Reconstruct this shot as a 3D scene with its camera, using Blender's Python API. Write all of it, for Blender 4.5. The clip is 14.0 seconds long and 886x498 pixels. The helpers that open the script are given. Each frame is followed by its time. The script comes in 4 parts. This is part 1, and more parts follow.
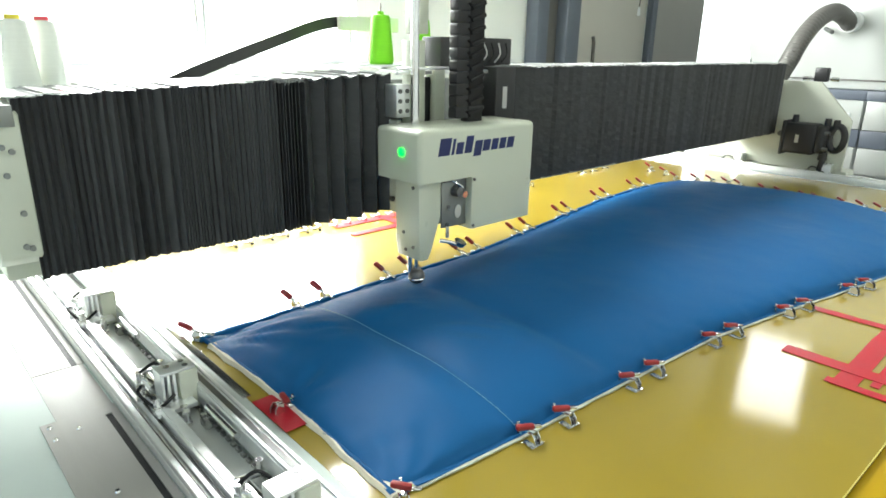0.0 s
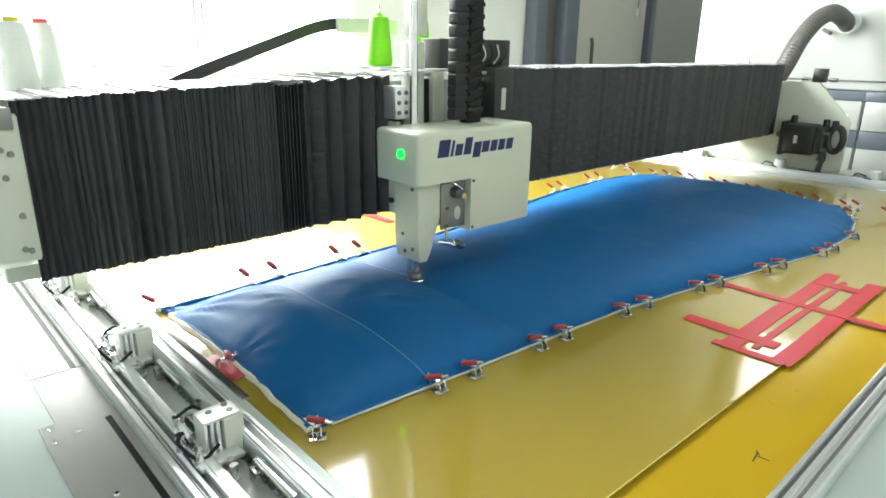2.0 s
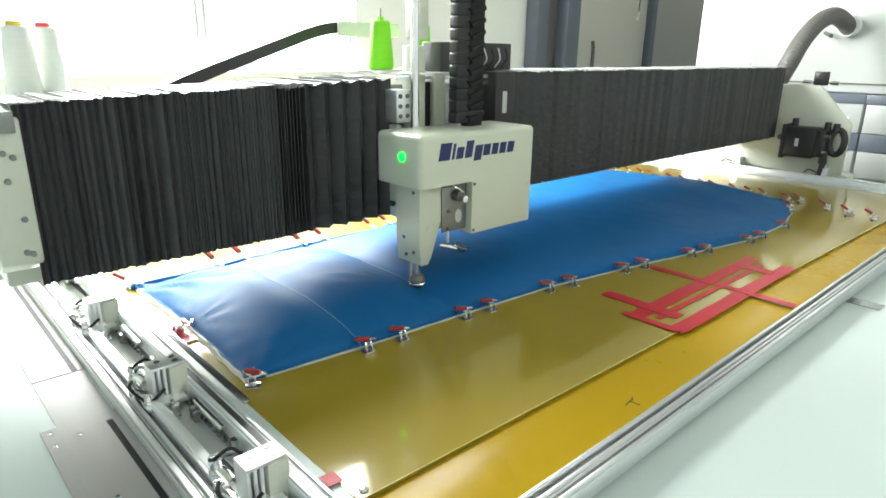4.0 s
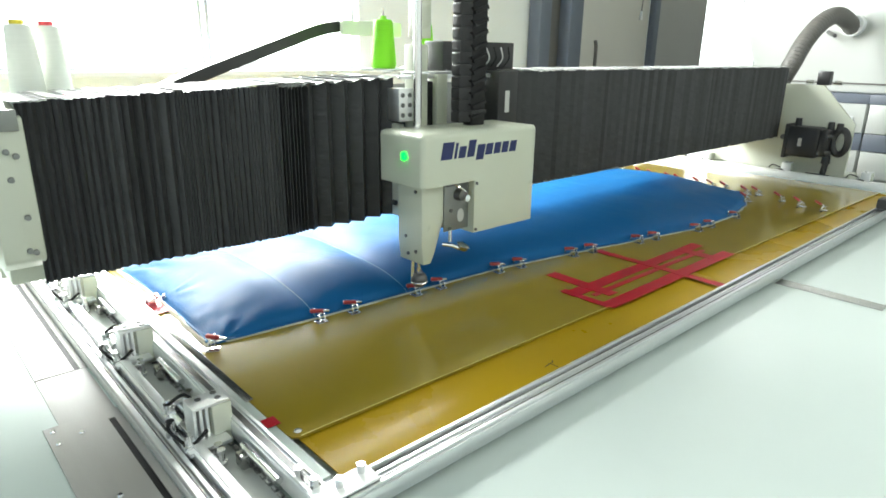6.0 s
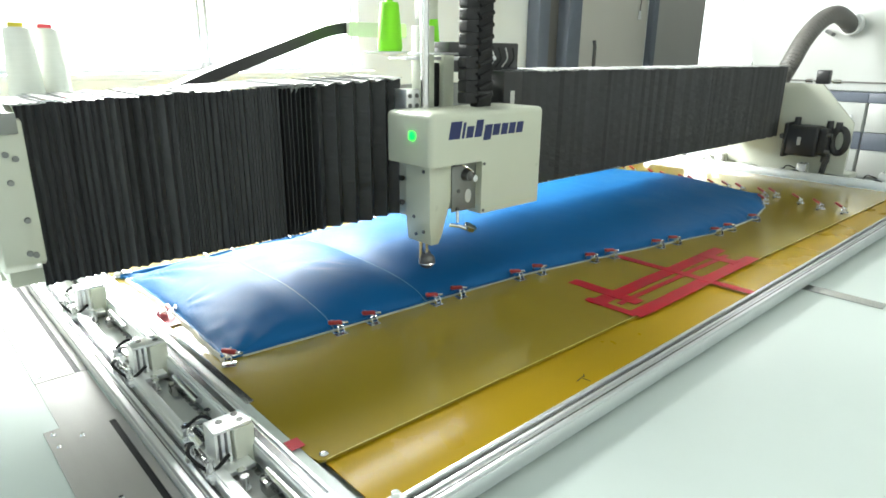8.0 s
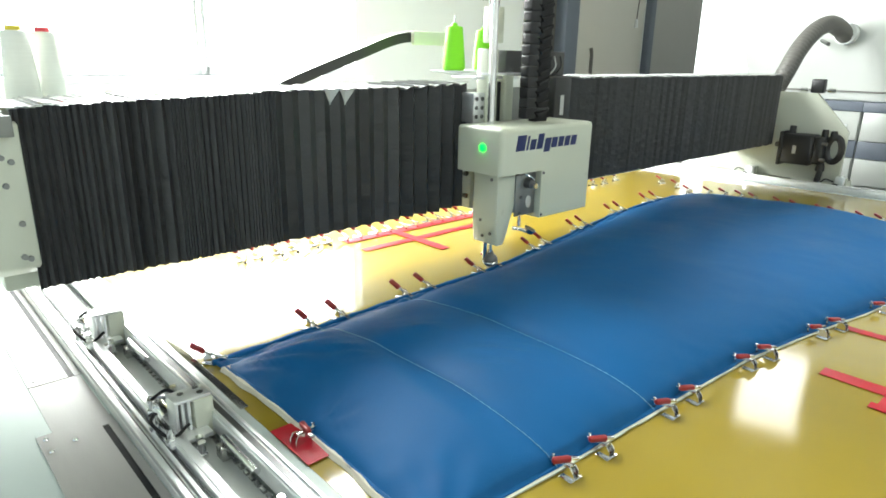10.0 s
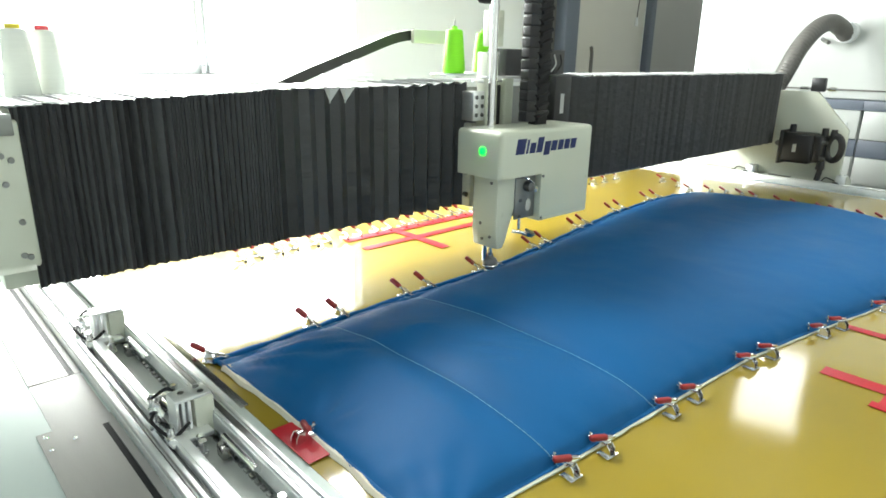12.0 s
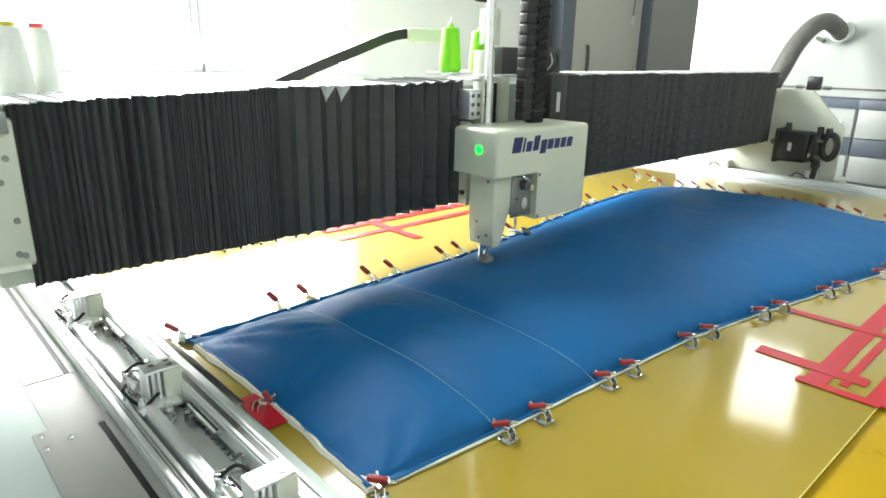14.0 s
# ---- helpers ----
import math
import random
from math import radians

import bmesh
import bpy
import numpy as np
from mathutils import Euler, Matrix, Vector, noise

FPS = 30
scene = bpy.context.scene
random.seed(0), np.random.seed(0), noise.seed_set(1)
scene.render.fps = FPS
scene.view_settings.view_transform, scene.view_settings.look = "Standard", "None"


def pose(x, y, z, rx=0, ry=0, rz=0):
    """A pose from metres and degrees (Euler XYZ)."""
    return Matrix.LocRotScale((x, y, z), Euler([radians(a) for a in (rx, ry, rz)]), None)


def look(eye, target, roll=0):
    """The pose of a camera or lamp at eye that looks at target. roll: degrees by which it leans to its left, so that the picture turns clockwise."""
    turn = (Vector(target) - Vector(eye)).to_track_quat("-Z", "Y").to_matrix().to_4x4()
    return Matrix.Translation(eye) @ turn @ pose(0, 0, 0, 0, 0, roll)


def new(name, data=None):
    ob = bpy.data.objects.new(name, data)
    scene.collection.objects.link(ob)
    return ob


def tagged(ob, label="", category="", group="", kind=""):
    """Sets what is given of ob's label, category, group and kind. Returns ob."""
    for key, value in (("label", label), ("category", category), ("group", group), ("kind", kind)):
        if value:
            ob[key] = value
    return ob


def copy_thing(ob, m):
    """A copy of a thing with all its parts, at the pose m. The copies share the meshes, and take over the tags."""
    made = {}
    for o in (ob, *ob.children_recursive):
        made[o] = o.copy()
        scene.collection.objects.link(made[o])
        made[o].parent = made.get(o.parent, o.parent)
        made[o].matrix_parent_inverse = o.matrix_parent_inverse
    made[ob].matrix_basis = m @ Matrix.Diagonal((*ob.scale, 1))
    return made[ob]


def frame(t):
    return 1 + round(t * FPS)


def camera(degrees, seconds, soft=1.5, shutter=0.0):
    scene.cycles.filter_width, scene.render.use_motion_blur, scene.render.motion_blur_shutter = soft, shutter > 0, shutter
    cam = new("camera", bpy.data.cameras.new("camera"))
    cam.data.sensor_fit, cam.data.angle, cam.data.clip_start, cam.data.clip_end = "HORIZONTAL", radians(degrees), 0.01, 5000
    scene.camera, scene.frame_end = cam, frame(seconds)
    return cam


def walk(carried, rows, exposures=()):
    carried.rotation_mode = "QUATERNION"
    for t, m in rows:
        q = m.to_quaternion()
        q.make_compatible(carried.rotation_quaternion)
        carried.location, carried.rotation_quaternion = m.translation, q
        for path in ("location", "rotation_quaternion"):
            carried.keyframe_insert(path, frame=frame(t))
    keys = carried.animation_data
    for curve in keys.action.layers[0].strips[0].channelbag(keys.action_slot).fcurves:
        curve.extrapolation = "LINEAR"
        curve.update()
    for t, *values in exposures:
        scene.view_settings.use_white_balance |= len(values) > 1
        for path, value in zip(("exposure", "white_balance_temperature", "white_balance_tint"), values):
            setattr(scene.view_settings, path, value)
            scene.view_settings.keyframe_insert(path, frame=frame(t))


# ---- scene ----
EYE = (0.0, 0.0, 1.65)


def aim(yaw, pitch, roll):
    y, p = radians(yaw), radians(pitch)
    return look(EYE, (EYE[0] + math.sin(y) * math.cos(p), EYE[1] + math.cos(y) * math.cos(p), EYE[2] - math.sin(p)), roll)


# the camera stands by the table and only trembles
cam = camera(70.68, 14.0, soft=1.7)
walk(cam, [(t, aim(*a)) for t, *a in (
    (0.0, 42.771, 17.876, 0.979), (0.5, 42.725, 17.744, 0.884), (1.0, 42.883, 17.658, 0.889), (1.5, 42.974, 17.774, 0.728),
    (2.0, 42.839, 17.739, 0.866), (2.5, 42.847, 17.540, 0.779), (3.0, 42.866, 17.527, 0.788), (5.5, 42.438, 17.340, 0.818),
    (6.0, 42.518, 17.529, 0.876), (6.5, 42.611, 17.575, 0.857), (7.0, 42.598, 17.760, 0.821), (7.5, 42.625, 17.695, 0.694),
    (8.0, 42.530, 17.468, 0.598), (10.5, 42.903, 16.889, 1.104), (11.0, 42.873, 16.980, 1.151), (11.5, 42.920, 17.034, 1.149),
    (12.0, 42.880, 17.063, 1.051), (12.5, 42.877, 17.025, 1.070), (13.0, 43.105, 17.064, 0.962), (13.5, 43.191, 17.313, 0.998),
    (14.0, 43.223, 17.197, 1.112))])

# how far the quilting frame has slid along y, by time
FRAME_ROWS = ((0, -.802), (.5, -.737), (1, -.666), (1.5, -.597), (2, -.527), (2.5, -.458), (3, -.386), (4, -.241), (5, -.094), (5.3, -.050), (5.5, -.024),
              (6, -.004), (6.5, 0), (7.6, 0), (7.8, -.028), (8, -.100), (8.2, -.198), (9, -.610), (9.4, -.785), (9.8, -.880), (10.2, -.897), (12.5, -.897),
              (12.8, -.890), (13, -.878), (13.5, -.821), (14, -.749))
# how far the sewing head has slid along x, and how high it is lifted
HEAD_ROWS = ((0, 0, 0), (7.4, 0, 0), (7.68, 0, 0), (7.8, .006, .036), (7.9, .017, .055), (8, .032, .058), (8.2, .073, .058), (9, .255, .058), (9.5, .325, .058),
             (9.8, .338, .045), (10.1, .340, .005), (10.3, .340, 0), (12.5, .340, 0), (14, .340, 0))

# ---- light ----
world = bpy.data.worlds.new("world")
scene.world = world
world.use_nodes = True
wn = world.node_tree.nodes
sky = wn.new("ShaderNodeTexSky")
sky.sky_type, sky.sun_disc, sky.sun_elevation, sky.sun_rotation = "NISHITA", False, radians(40), radians(-20)
world.node_tree.links.new(sky.outputs[0], wn["Background"].inputs[0])
wn["Background"].inputs[1].default_value = 0.15


def area_lamp(name, m, sx, sy, watts, colour):
    data = bpy.data.lights.new(name, "AREA")
    data.shape, data.size, data.size_y, data.energy, data.color = "RECTANGLE", sx, sy, watts, colour
    ob = new(name, data)
    ob.matrix_world = m
    return ob


WALL_Y = 4.0
WINDOW_HEAD = 4.4
WINDOW = (-0.3, 2.80, 1.52, WINDOW_HEAD)
area_lamp("window_daylight", look((1.62, WALL_Y + 0.17, (1.6 + WINDOW_HEAD) / 2), (1.58, 0.0, (1.6 + WINDOW_HEAD) / 2 - 0.9)), 2.25, WINDOW_HEAD - 1.7, 730, (0.97, 1.0, 0.965))
# a high window in the end wall, which shines in the glossy board
HIGH_WINDOW = (2.62, 3.62, 4.62, 6.1)
area_lamp("high_window_daylight", look((10.6, 3.12, 5.36), (0.0, 0.0, 1.2)), 1.0, 1.45, 40, (1.0, 1.0, 0.96))
# side fill from out of view, added to light the faces turned left
area_lamp("side_fill", look((-2.9, 0.6, 2.3), (2, 1.2, 1.0)), 4.0, 1.8, 14, (0.93, 1.0, 0.98))
# two unseen fill lamps behind the camera, added to lift the near side
FILL_SPOTS = ((2.3, -1.2, 1.2, 22), (5.0, -1.0, 1.2, 6))
for cx, cy, wide, watts in FILL_SPOTS:
    area_lamp("front_fill", look((cx, cy, 3.35), (cx, cy, 0)), wide, 0.4, watts, (0.98, 1.0, 0.94))
scene.view_settings.exposure = 0.0


# ---- materials ----
def mat(name, colour, rough=0.5, metal=0.0, vary=0.12, scale=9.0, fine=140.0, bump=0.12, emit=0.0, coat=0.0, sheen=0.0, grain=(1, 1, 1), per_piece=0.0, spec=0.5, dist=0.002, coat_rough=0.12):
    m = bpy.data.materials.new(name)
    m.use_nodes = True
    n, l = m.node_tree.nodes, m.node_tree.links
    b = n["Principled BSDF"]
    co = n.new("ShaderNodeTexCoord")
    mp = n.new("ShaderNodeMapping")
    mp.inputs["Scale"].default_value = grain
    if per_piece:
        own, far = n.new("ShaderNodeObjectInfo"), n.new("ShaderNodeVectorMath")
        far.operation = "MULTIPLY_ADD"
        far.inputs[1].default_value = (37, 53, 71)
        l.new(own.outputs["Random"], far.inputs[0]), l.new(co.outputs["Object"], far.inputs[2]), l.new(far.outputs[0], mp.inputs[0])
    else:
        l.new(co.outputs["Object"], mp.inputs[0])
    big, small = n.new("ShaderNodeTexNoise"), n.new("ShaderNodeTexNoise")
    big.inputs["Scale"].default_value, small.inputs["Scale"].default_value = scale, fine
    big.inputs["Detail"].default_value, small.inputs["Detail"].default_value = 5, 3
    l.new(mp.outputs[0], big.inputs[0]), l.new(mp.outputs[0], small.inputs[0])
    mix = n.new("ShaderNodeMix")
    mix.data_type = "RGBA"
    mix.inputs[6].default_value = (*[c * (1 - vary) for c in colour], 1)
    mix.inputs[7].default_value = (*[min(1, c * (1 + vary)) for c in colour], 1)
    l.new(big.outputs[0], mix.inputs[0])
    out = mix.outputs[2]
    if per_piece:
        info, hsv, mr = n.new("ShaderNodeObjectInfo"), n.new("ShaderNodeHueSaturation"), n.new("ShaderNodeMapRange")
        mr.inputs[3].default_value, mr.inputs[4].default_value = 1 - per_piece, 1 + per_piece
        l.new(info.outputs["Random"], mr.inputs[0]), l.new(mr.outputs[0], hsv.inputs["Value"]), l.new(out, hsv.inputs["Color"])
        out = hsv.outputs[0]
    l.new(out, b.inputs["Base Color"])
    rr = n.new("ShaderNodeMapRange")
    rr.inputs[3].default_value, rr.inputs[4].default_value = max(0.02, rough * 0.75), min(1, rough * 1.25)
    l.new(big.outputs[0], rr.inputs[0]), l.new(rr.outputs[0], b.inputs["Roughness"])
    b.inputs["Metallic"].default_value, b.inputs["Coat Weight"].default_value, b.inputs["Sheen Weight"].default_value = metal, coat, sheen
    b.inputs["Coat Roughness"].default_value = coat_rough
    b.inputs["Specular IOR Level"].default_value = spec
    if bump:
        bp = n.new("ShaderNodeBump")
        bp.inputs["Strength"].default_value, bp.inputs["Distance"].default_value = bump, dist
        l.new(small.outputs[0], bp.inputs["Height"]), l.new(bp.outputs[0], b.inputs["Normal"])
    if emit:
        b.inputs["Emission Color"].default_value, b.inputs["Emission Strength"].default_value = (*colour, 1), emit
    return m


M_ROOF = mat("pale_roof_sheet", (0.50, 0.52, 0.50), 0.7, vary=0.1, scale=2)
M_INNERWALL = mat("grey_green_wall_paint", (0.52, 0.55, 0.53), 0.8, vary=0.05, scale=2)
M_FLOOR = mat("painted_floor", (0.14, 0.16, 0.155), 0.35, scale=3)
M_WALL = mat("white_wall_paint", (0.84, 0.86, 0.84), 0.8, vary=0.04, scale=2)
M_GREYWALL = mat("grey_panel_paint", (0.42, 0.41, 0.39), 0.7, vary=0.06, scale=2)
M_BEIGE = mat("beige_wall_paint", (0.66, 0.635, 0.58), 0.8, vary=0.05, scale=2)
M_SLATE = mat("slate_blue_steel", (0.13, 0.15, 0.19), 0.45, vary=0.1)
# white frame toned down to grey: its backlit shade put into the colour
M_BACKLIT = mat("backlit_window_frame", (0.42, 0.44, 0.44), 0.4, vary=0.04)
M_GLASSFRAME = mat("white_window_frame", (0.8, 0.82, 0.82), 0.4, vary=0.04)
M_TABLE = mat("white_laminate", (0.53, 0.595, 0.57), 0.34, vary=0.05, scale=2.2, fine=400, bump=0.03, spec=0.3)
M_ALU = mat("brushed_aluminium", (0.88, 0.89, 0.89), 0.48, 1.0, vary=0.1, scale=6, fine=90, bump=0.0, grain=(8, 0.15, 8))
M_ALUX = mat("brushed_aluminium_along_x", (0.74, 0.75, 0.76), 0.33, 1.0, vary=0.08, scale=5, fine=90, bump=0.0, grain=(0.15, 8, 8))
M_STEEL = mat("stainless_plate", (0.46, 0.455, 0.44), 0.21, 1.0, vary=0.12, scale=5, fine=60, bump=0.08, grain=(6, 1, 6))
M_PLATE = mat("dull_brushed_plate", (0.31, 0.298, 0.28), 0.5, 0.0, vary=0.12, scale=5, fine=60, bump=0.06, grain=(6, 1, 6))
M_UNIT = mat("white_powder_coat", (0.52, 0.54, 0.52), 0.4, vary=0.05, scale=3)
M_CHROME = mat("chromed_steel", (0.78, 0.78, 0.78), 0.13, 1.0, vary=0.08, scale=30, bump=0.03)
M_DARKSTEEL = mat("dark_steel", (0.16, 0.16, 0.16), 0.4, 0.8, vary=0.2, scale=30)
M_CREAM = mat("cream_enamel", (0.60, 0.62, 0.52), 0.32, vary=0.05, scale=4, fine=300, bump=0.04, coat=0.15)
M_ENAMEL = mat("pale_green_grey_enamel", (0.58, 0.61, 0.50), 0.30, vary=0.05, scale=5, fine=300, bump=0.05, coat=0.2)
M_GUNMETAL = mat("grey_cast_plate", (0.26, 0.27, 0.26), 0.42, 0.5, vary=0.15, scale=25)
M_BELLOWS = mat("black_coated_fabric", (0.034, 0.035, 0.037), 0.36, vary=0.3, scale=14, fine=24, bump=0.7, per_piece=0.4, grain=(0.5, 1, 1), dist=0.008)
# top folds are set to a much paler grey than the front folds
M_BELLOWTOP = mat("paler_top_fabric", (0.26, 0.27, 0.265), 0.4, vary=0.25, scale=14, fine=400, bump=0.1, per_piece=0.3)
M_SHEET = mat("amber_plastic_board", (0.295, 0.215, 0.022), 0.085, vary=0.10, scale=3.0, fine=6, bump=0.05, spec=0.5, dist=0.004, coat=0.22, coat_rough=0.36)
M_SHEET2 = mat("amber_plastic_board_worn", (0.40, 0.255, 0.010), 0.28, vary=0.12, scale=3.0, fine=6, bump=0.04, spec=0.12, dist=0.004)
M_RED = mat("red_adhesive_tape", (0.44, 0.010, 0.022), 0.35, vary=0.15, scale=20, spec=0.3)
M_HANDLE = mat("red_dipped_vinyl", (0.27, 0.020, 0.020), 0.35, vary=0.2, scale=60)
M_BLUE = mat("blue_quilt_fabric", (0.008, 0.102, 0.275), 0.52, vary=0.10, scale=5, fine=420, bump=0.35, spec=0.12)
M_THREAD = mat("pale_blue_thread", (0.20, 0.40, 0.55), 0.7, vary=0.1, scale=80)
M_WADDING = mat("white_wadding", (0.78, 0.74, 0.62), 0.95, vary=0.12, scale=60, fine=300, bump=0.8)
M_BACKING = mat("pale_backing_cloth", (0.50, 0.52, 0.42), 0.9, vary=0.15, scale=40, fine=300, bump=0.4)
M_EDGEGLINT = mat("pale_edge_glint", (0.56, 0.47, 0.12), 0.4, vary=0.1, scale=20)
M_LIME = mat("lime_thread", (0.22, 0.72, 0.012), 0.6, vary=0.08, scale=60, fine=900, bump=0.4, grain=(0.2, 0.2, 4))
M_WHITETHREAD = mat("white_thread", (0.80, 0.82, 0.76), 0.7, vary=0.05, scale=60, fine=900, bump=0.4, grain=(0.2, 0.2, 4))
M_YELLOW = mat("yellow_plastic", (0.75, 0.62, 0.05), 0.4)
M_PINK = mat("red_plastic", (0.75, 0.08, 0.10), 0.4)
M_RUBBER = mat("black_rubber", (0.016, 0.016, 0.017), 0.6, vary=0.3, scale=40, bump=0.2, spec=0.25)
# sleeve links are a little paler than the black spine beside them
M_SLEEVE = mat("paler_black_rubber", (0.022, 0.022, 0.024), 0.5, vary=0.3, scale=30, bump=0.25, spec=0.35)
M_HOSE = mat("grey_ribbed_hose", (0.13, 0.125, 0.115), 0.5, vary=0.15, scale=20)
M_BLACKPAINT = mat("black_motor_paint", (0.018, 0.018, 0.019), 0.4, vary=0.3, scale=30)
M_LOGO = mat("navy_print", (0.012, 0.022, 0.11), 0.4, vary=0.05)
M_LED = mat("green_indicator", (0.0, 0.80, 0.014), 0.3, emit=14.0)
M_INK = mat("black_marker", (0.03, 0.025, 0.01), 0.6)
M_GLARE = mat("bright_outdoors", (0.95, 1.0, 0.99), 0.9, vary=0.01, emit=2.2)
M_LABEL = mat("silver_label", (0.6, 0.6, 0.58), 0.35, 0.3)


# ---- mesh helpers ----
def box(bm, sx, sy, sz, m=Matrix(), bevel=0.0, seg=2):
    r = bmesh.ops.create_cube(bm, size=1.0, matrix=m @ Matrix.Diagonal((sx, sy, sz, 1)))
    if bevel:
        edges = list({e for v in r["verts"] for e in v.link_edges})
        bmesh.ops.bevel(bm, geom=edges, offset=bevel, segments=seg, affect="EDGES", profile=0.5)
    return bm


def cyl(bm, r1, r2, h, m=Matrix(), seg=20):
    bmesh.ops.create_cone(bm, cap_ends=True, segments=seg, radius1=r1, radius2=r2, depth=h, matrix=m)
    return bm


def lathe(bm, profile, m=Matrix(), seg=24):
    rings = []
    for r, z in profile:
        rings.append([bm.verts.new(m @ Vector((r * math.cos(2 * math.pi * i / seg), r * math.sin(2 * math.pi * i / seg), z))) for i in range(seg)])
    for a, b in zip(rings, rings[1:]):
        for i in range(seg):
            bm.faces.new((a[i], a[(i + 1) % seg], b[(i + 1) % seg], b[i]))
    bm.faces.new(rings[0][::-1]), bm.faces.new(rings[-1])
    return bm


def prism(bm, outline, thick, m=Matrix(), bevel=0.0):
    """Extrudes an outline in local x, z along local y by thick."""
    a = [bm.verts.new(m @ Vector((x, 0, z))) for x, z in outline]
    b = [bm.verts.new(m @ Vector((x, thick, z))) for x, z in outline]
    fs = [bm.faces.new(a), bm.faces.new(b[::-1])]
    for i in range(len(a)):
        j = (i + 1) % len(a)
        fs.append(bm.faces.new((a[j], a[i], b[i], b[j])))
    bmesh.ops.recalc_face_normals(bm, faces=fs)
    if bevel:
        bmesh.ops.bevel(bm, geom=list({e for f in fs for e in f.edges}), offset=bevel, segments=2, affect="EDGES", profile=0.5)
    return bm


def tube(bm, points, radius, seg=10):
    """A tube along points; radius may be a function of the step."""
    pts = [Vector(p) for p in points]
    rings = []
    side = None
    for i, p in enumerate(pts):
        d = (pts[min(i + 1, len(pts) - 1)] - pts[max(i - 1, 0)]).normalized()
        if side is None:
            side = d.orthogonal().normalized()
        side = (side - d * side.dot(d)).normalized()
        up = d.cross(side)
        r = radius(i) if callable(radius) else radius
        rings.append([bm.verts.new(p + r * (math.cos(2 * math.pi * k / seg) * side + math.sin(2 * math.pi * k / seg) * up)) for k in range(seg)])
    for a, b in zip(rings, rings[1:]):
        for i in range(seg):
            bm.faces.new((a[i], a[(i + 1) % seg], b[(i + 1) % seg], b[i]))
    bm.faces.new(rings[0][::-1]), bm.faces.new(rings[-1])
    bmesh.ops.recalc_face_normals(bm, faces=bm.faces[:])
    return bm


def curve_points(ctrl, n):
    """Points along a smooth path through a few control points."""
    c = [Vector(p) for p in ctrl]
    c = [2 * c[0] - c[1]] + c + [2 * c[-1] - c[-2]]
    out = []
    for i in range(n + 1):
        s = i / n * (len(c) - 3)
        k = min(int(s), len(c) - 4)
        u = s - k
        p0, p1, p2, p3 = c[k:k + 4]
        out.append(0.5 * (2 * p1 + (p2 - p0) * u + (2 * p0 - 5 * p1 + 4 * p2 - p3) * u * u + (3 * p1 - p0 - 3 * p2 + p3) * u ** 3))
    return out


def mesh_of(name, bm, material, smooth=True, angle=35):
    me = bpy.data.meshes.new(name)
    bm.normal_update()
    if smooth:
        for f in bm.faces:
            f.smooth = True
        for e in bm.edges:
            if len(e.link_faces) == 2 and e.calc_face_angle(0) > radians(angle):
                e.smooth = False
    bm.to_mesh(me)
    bm.free()
    me.materials.append(material)
    return me


def part(name, bm, material, parent, label="", at=None, smooth=True):
    ob = new(name, mesh_of(name, bm, material, smooth))
    ob.parent = parent
    if at is not None:
        ob.matrix_basis = at
    return tagged(ob, label)


def thing(name, label, category, at=None, group="", kind=""):
    ob = new(name)
    ob.empty_display_size = 0.05
    if at is not None:
        ob.matrix_basis = at
    return tagged(ob, label, category, group, kind)


def solid(name, bm, material, label, category, at=None, group="", kind="", smooth=True):
    ob = new(name, mesh_of(name, bm, material, smooth))
    if at is not None:
        ob.matrix_basis = at
    return tagged(ob, label, category, group, kind)


def T(x, y, z):
    return Matrix.Translation((x, y, z))


def B():
    return bmesh.new()


RIDES_FRAME, RIDES_HEAD, RIDES_CARRIAGE, FOLDS, STITCHES = [], [], [], [], []

# ---- the hall ----
HALL = (-3.0, 10.5, -3.0, WALL_Y, 6.6)


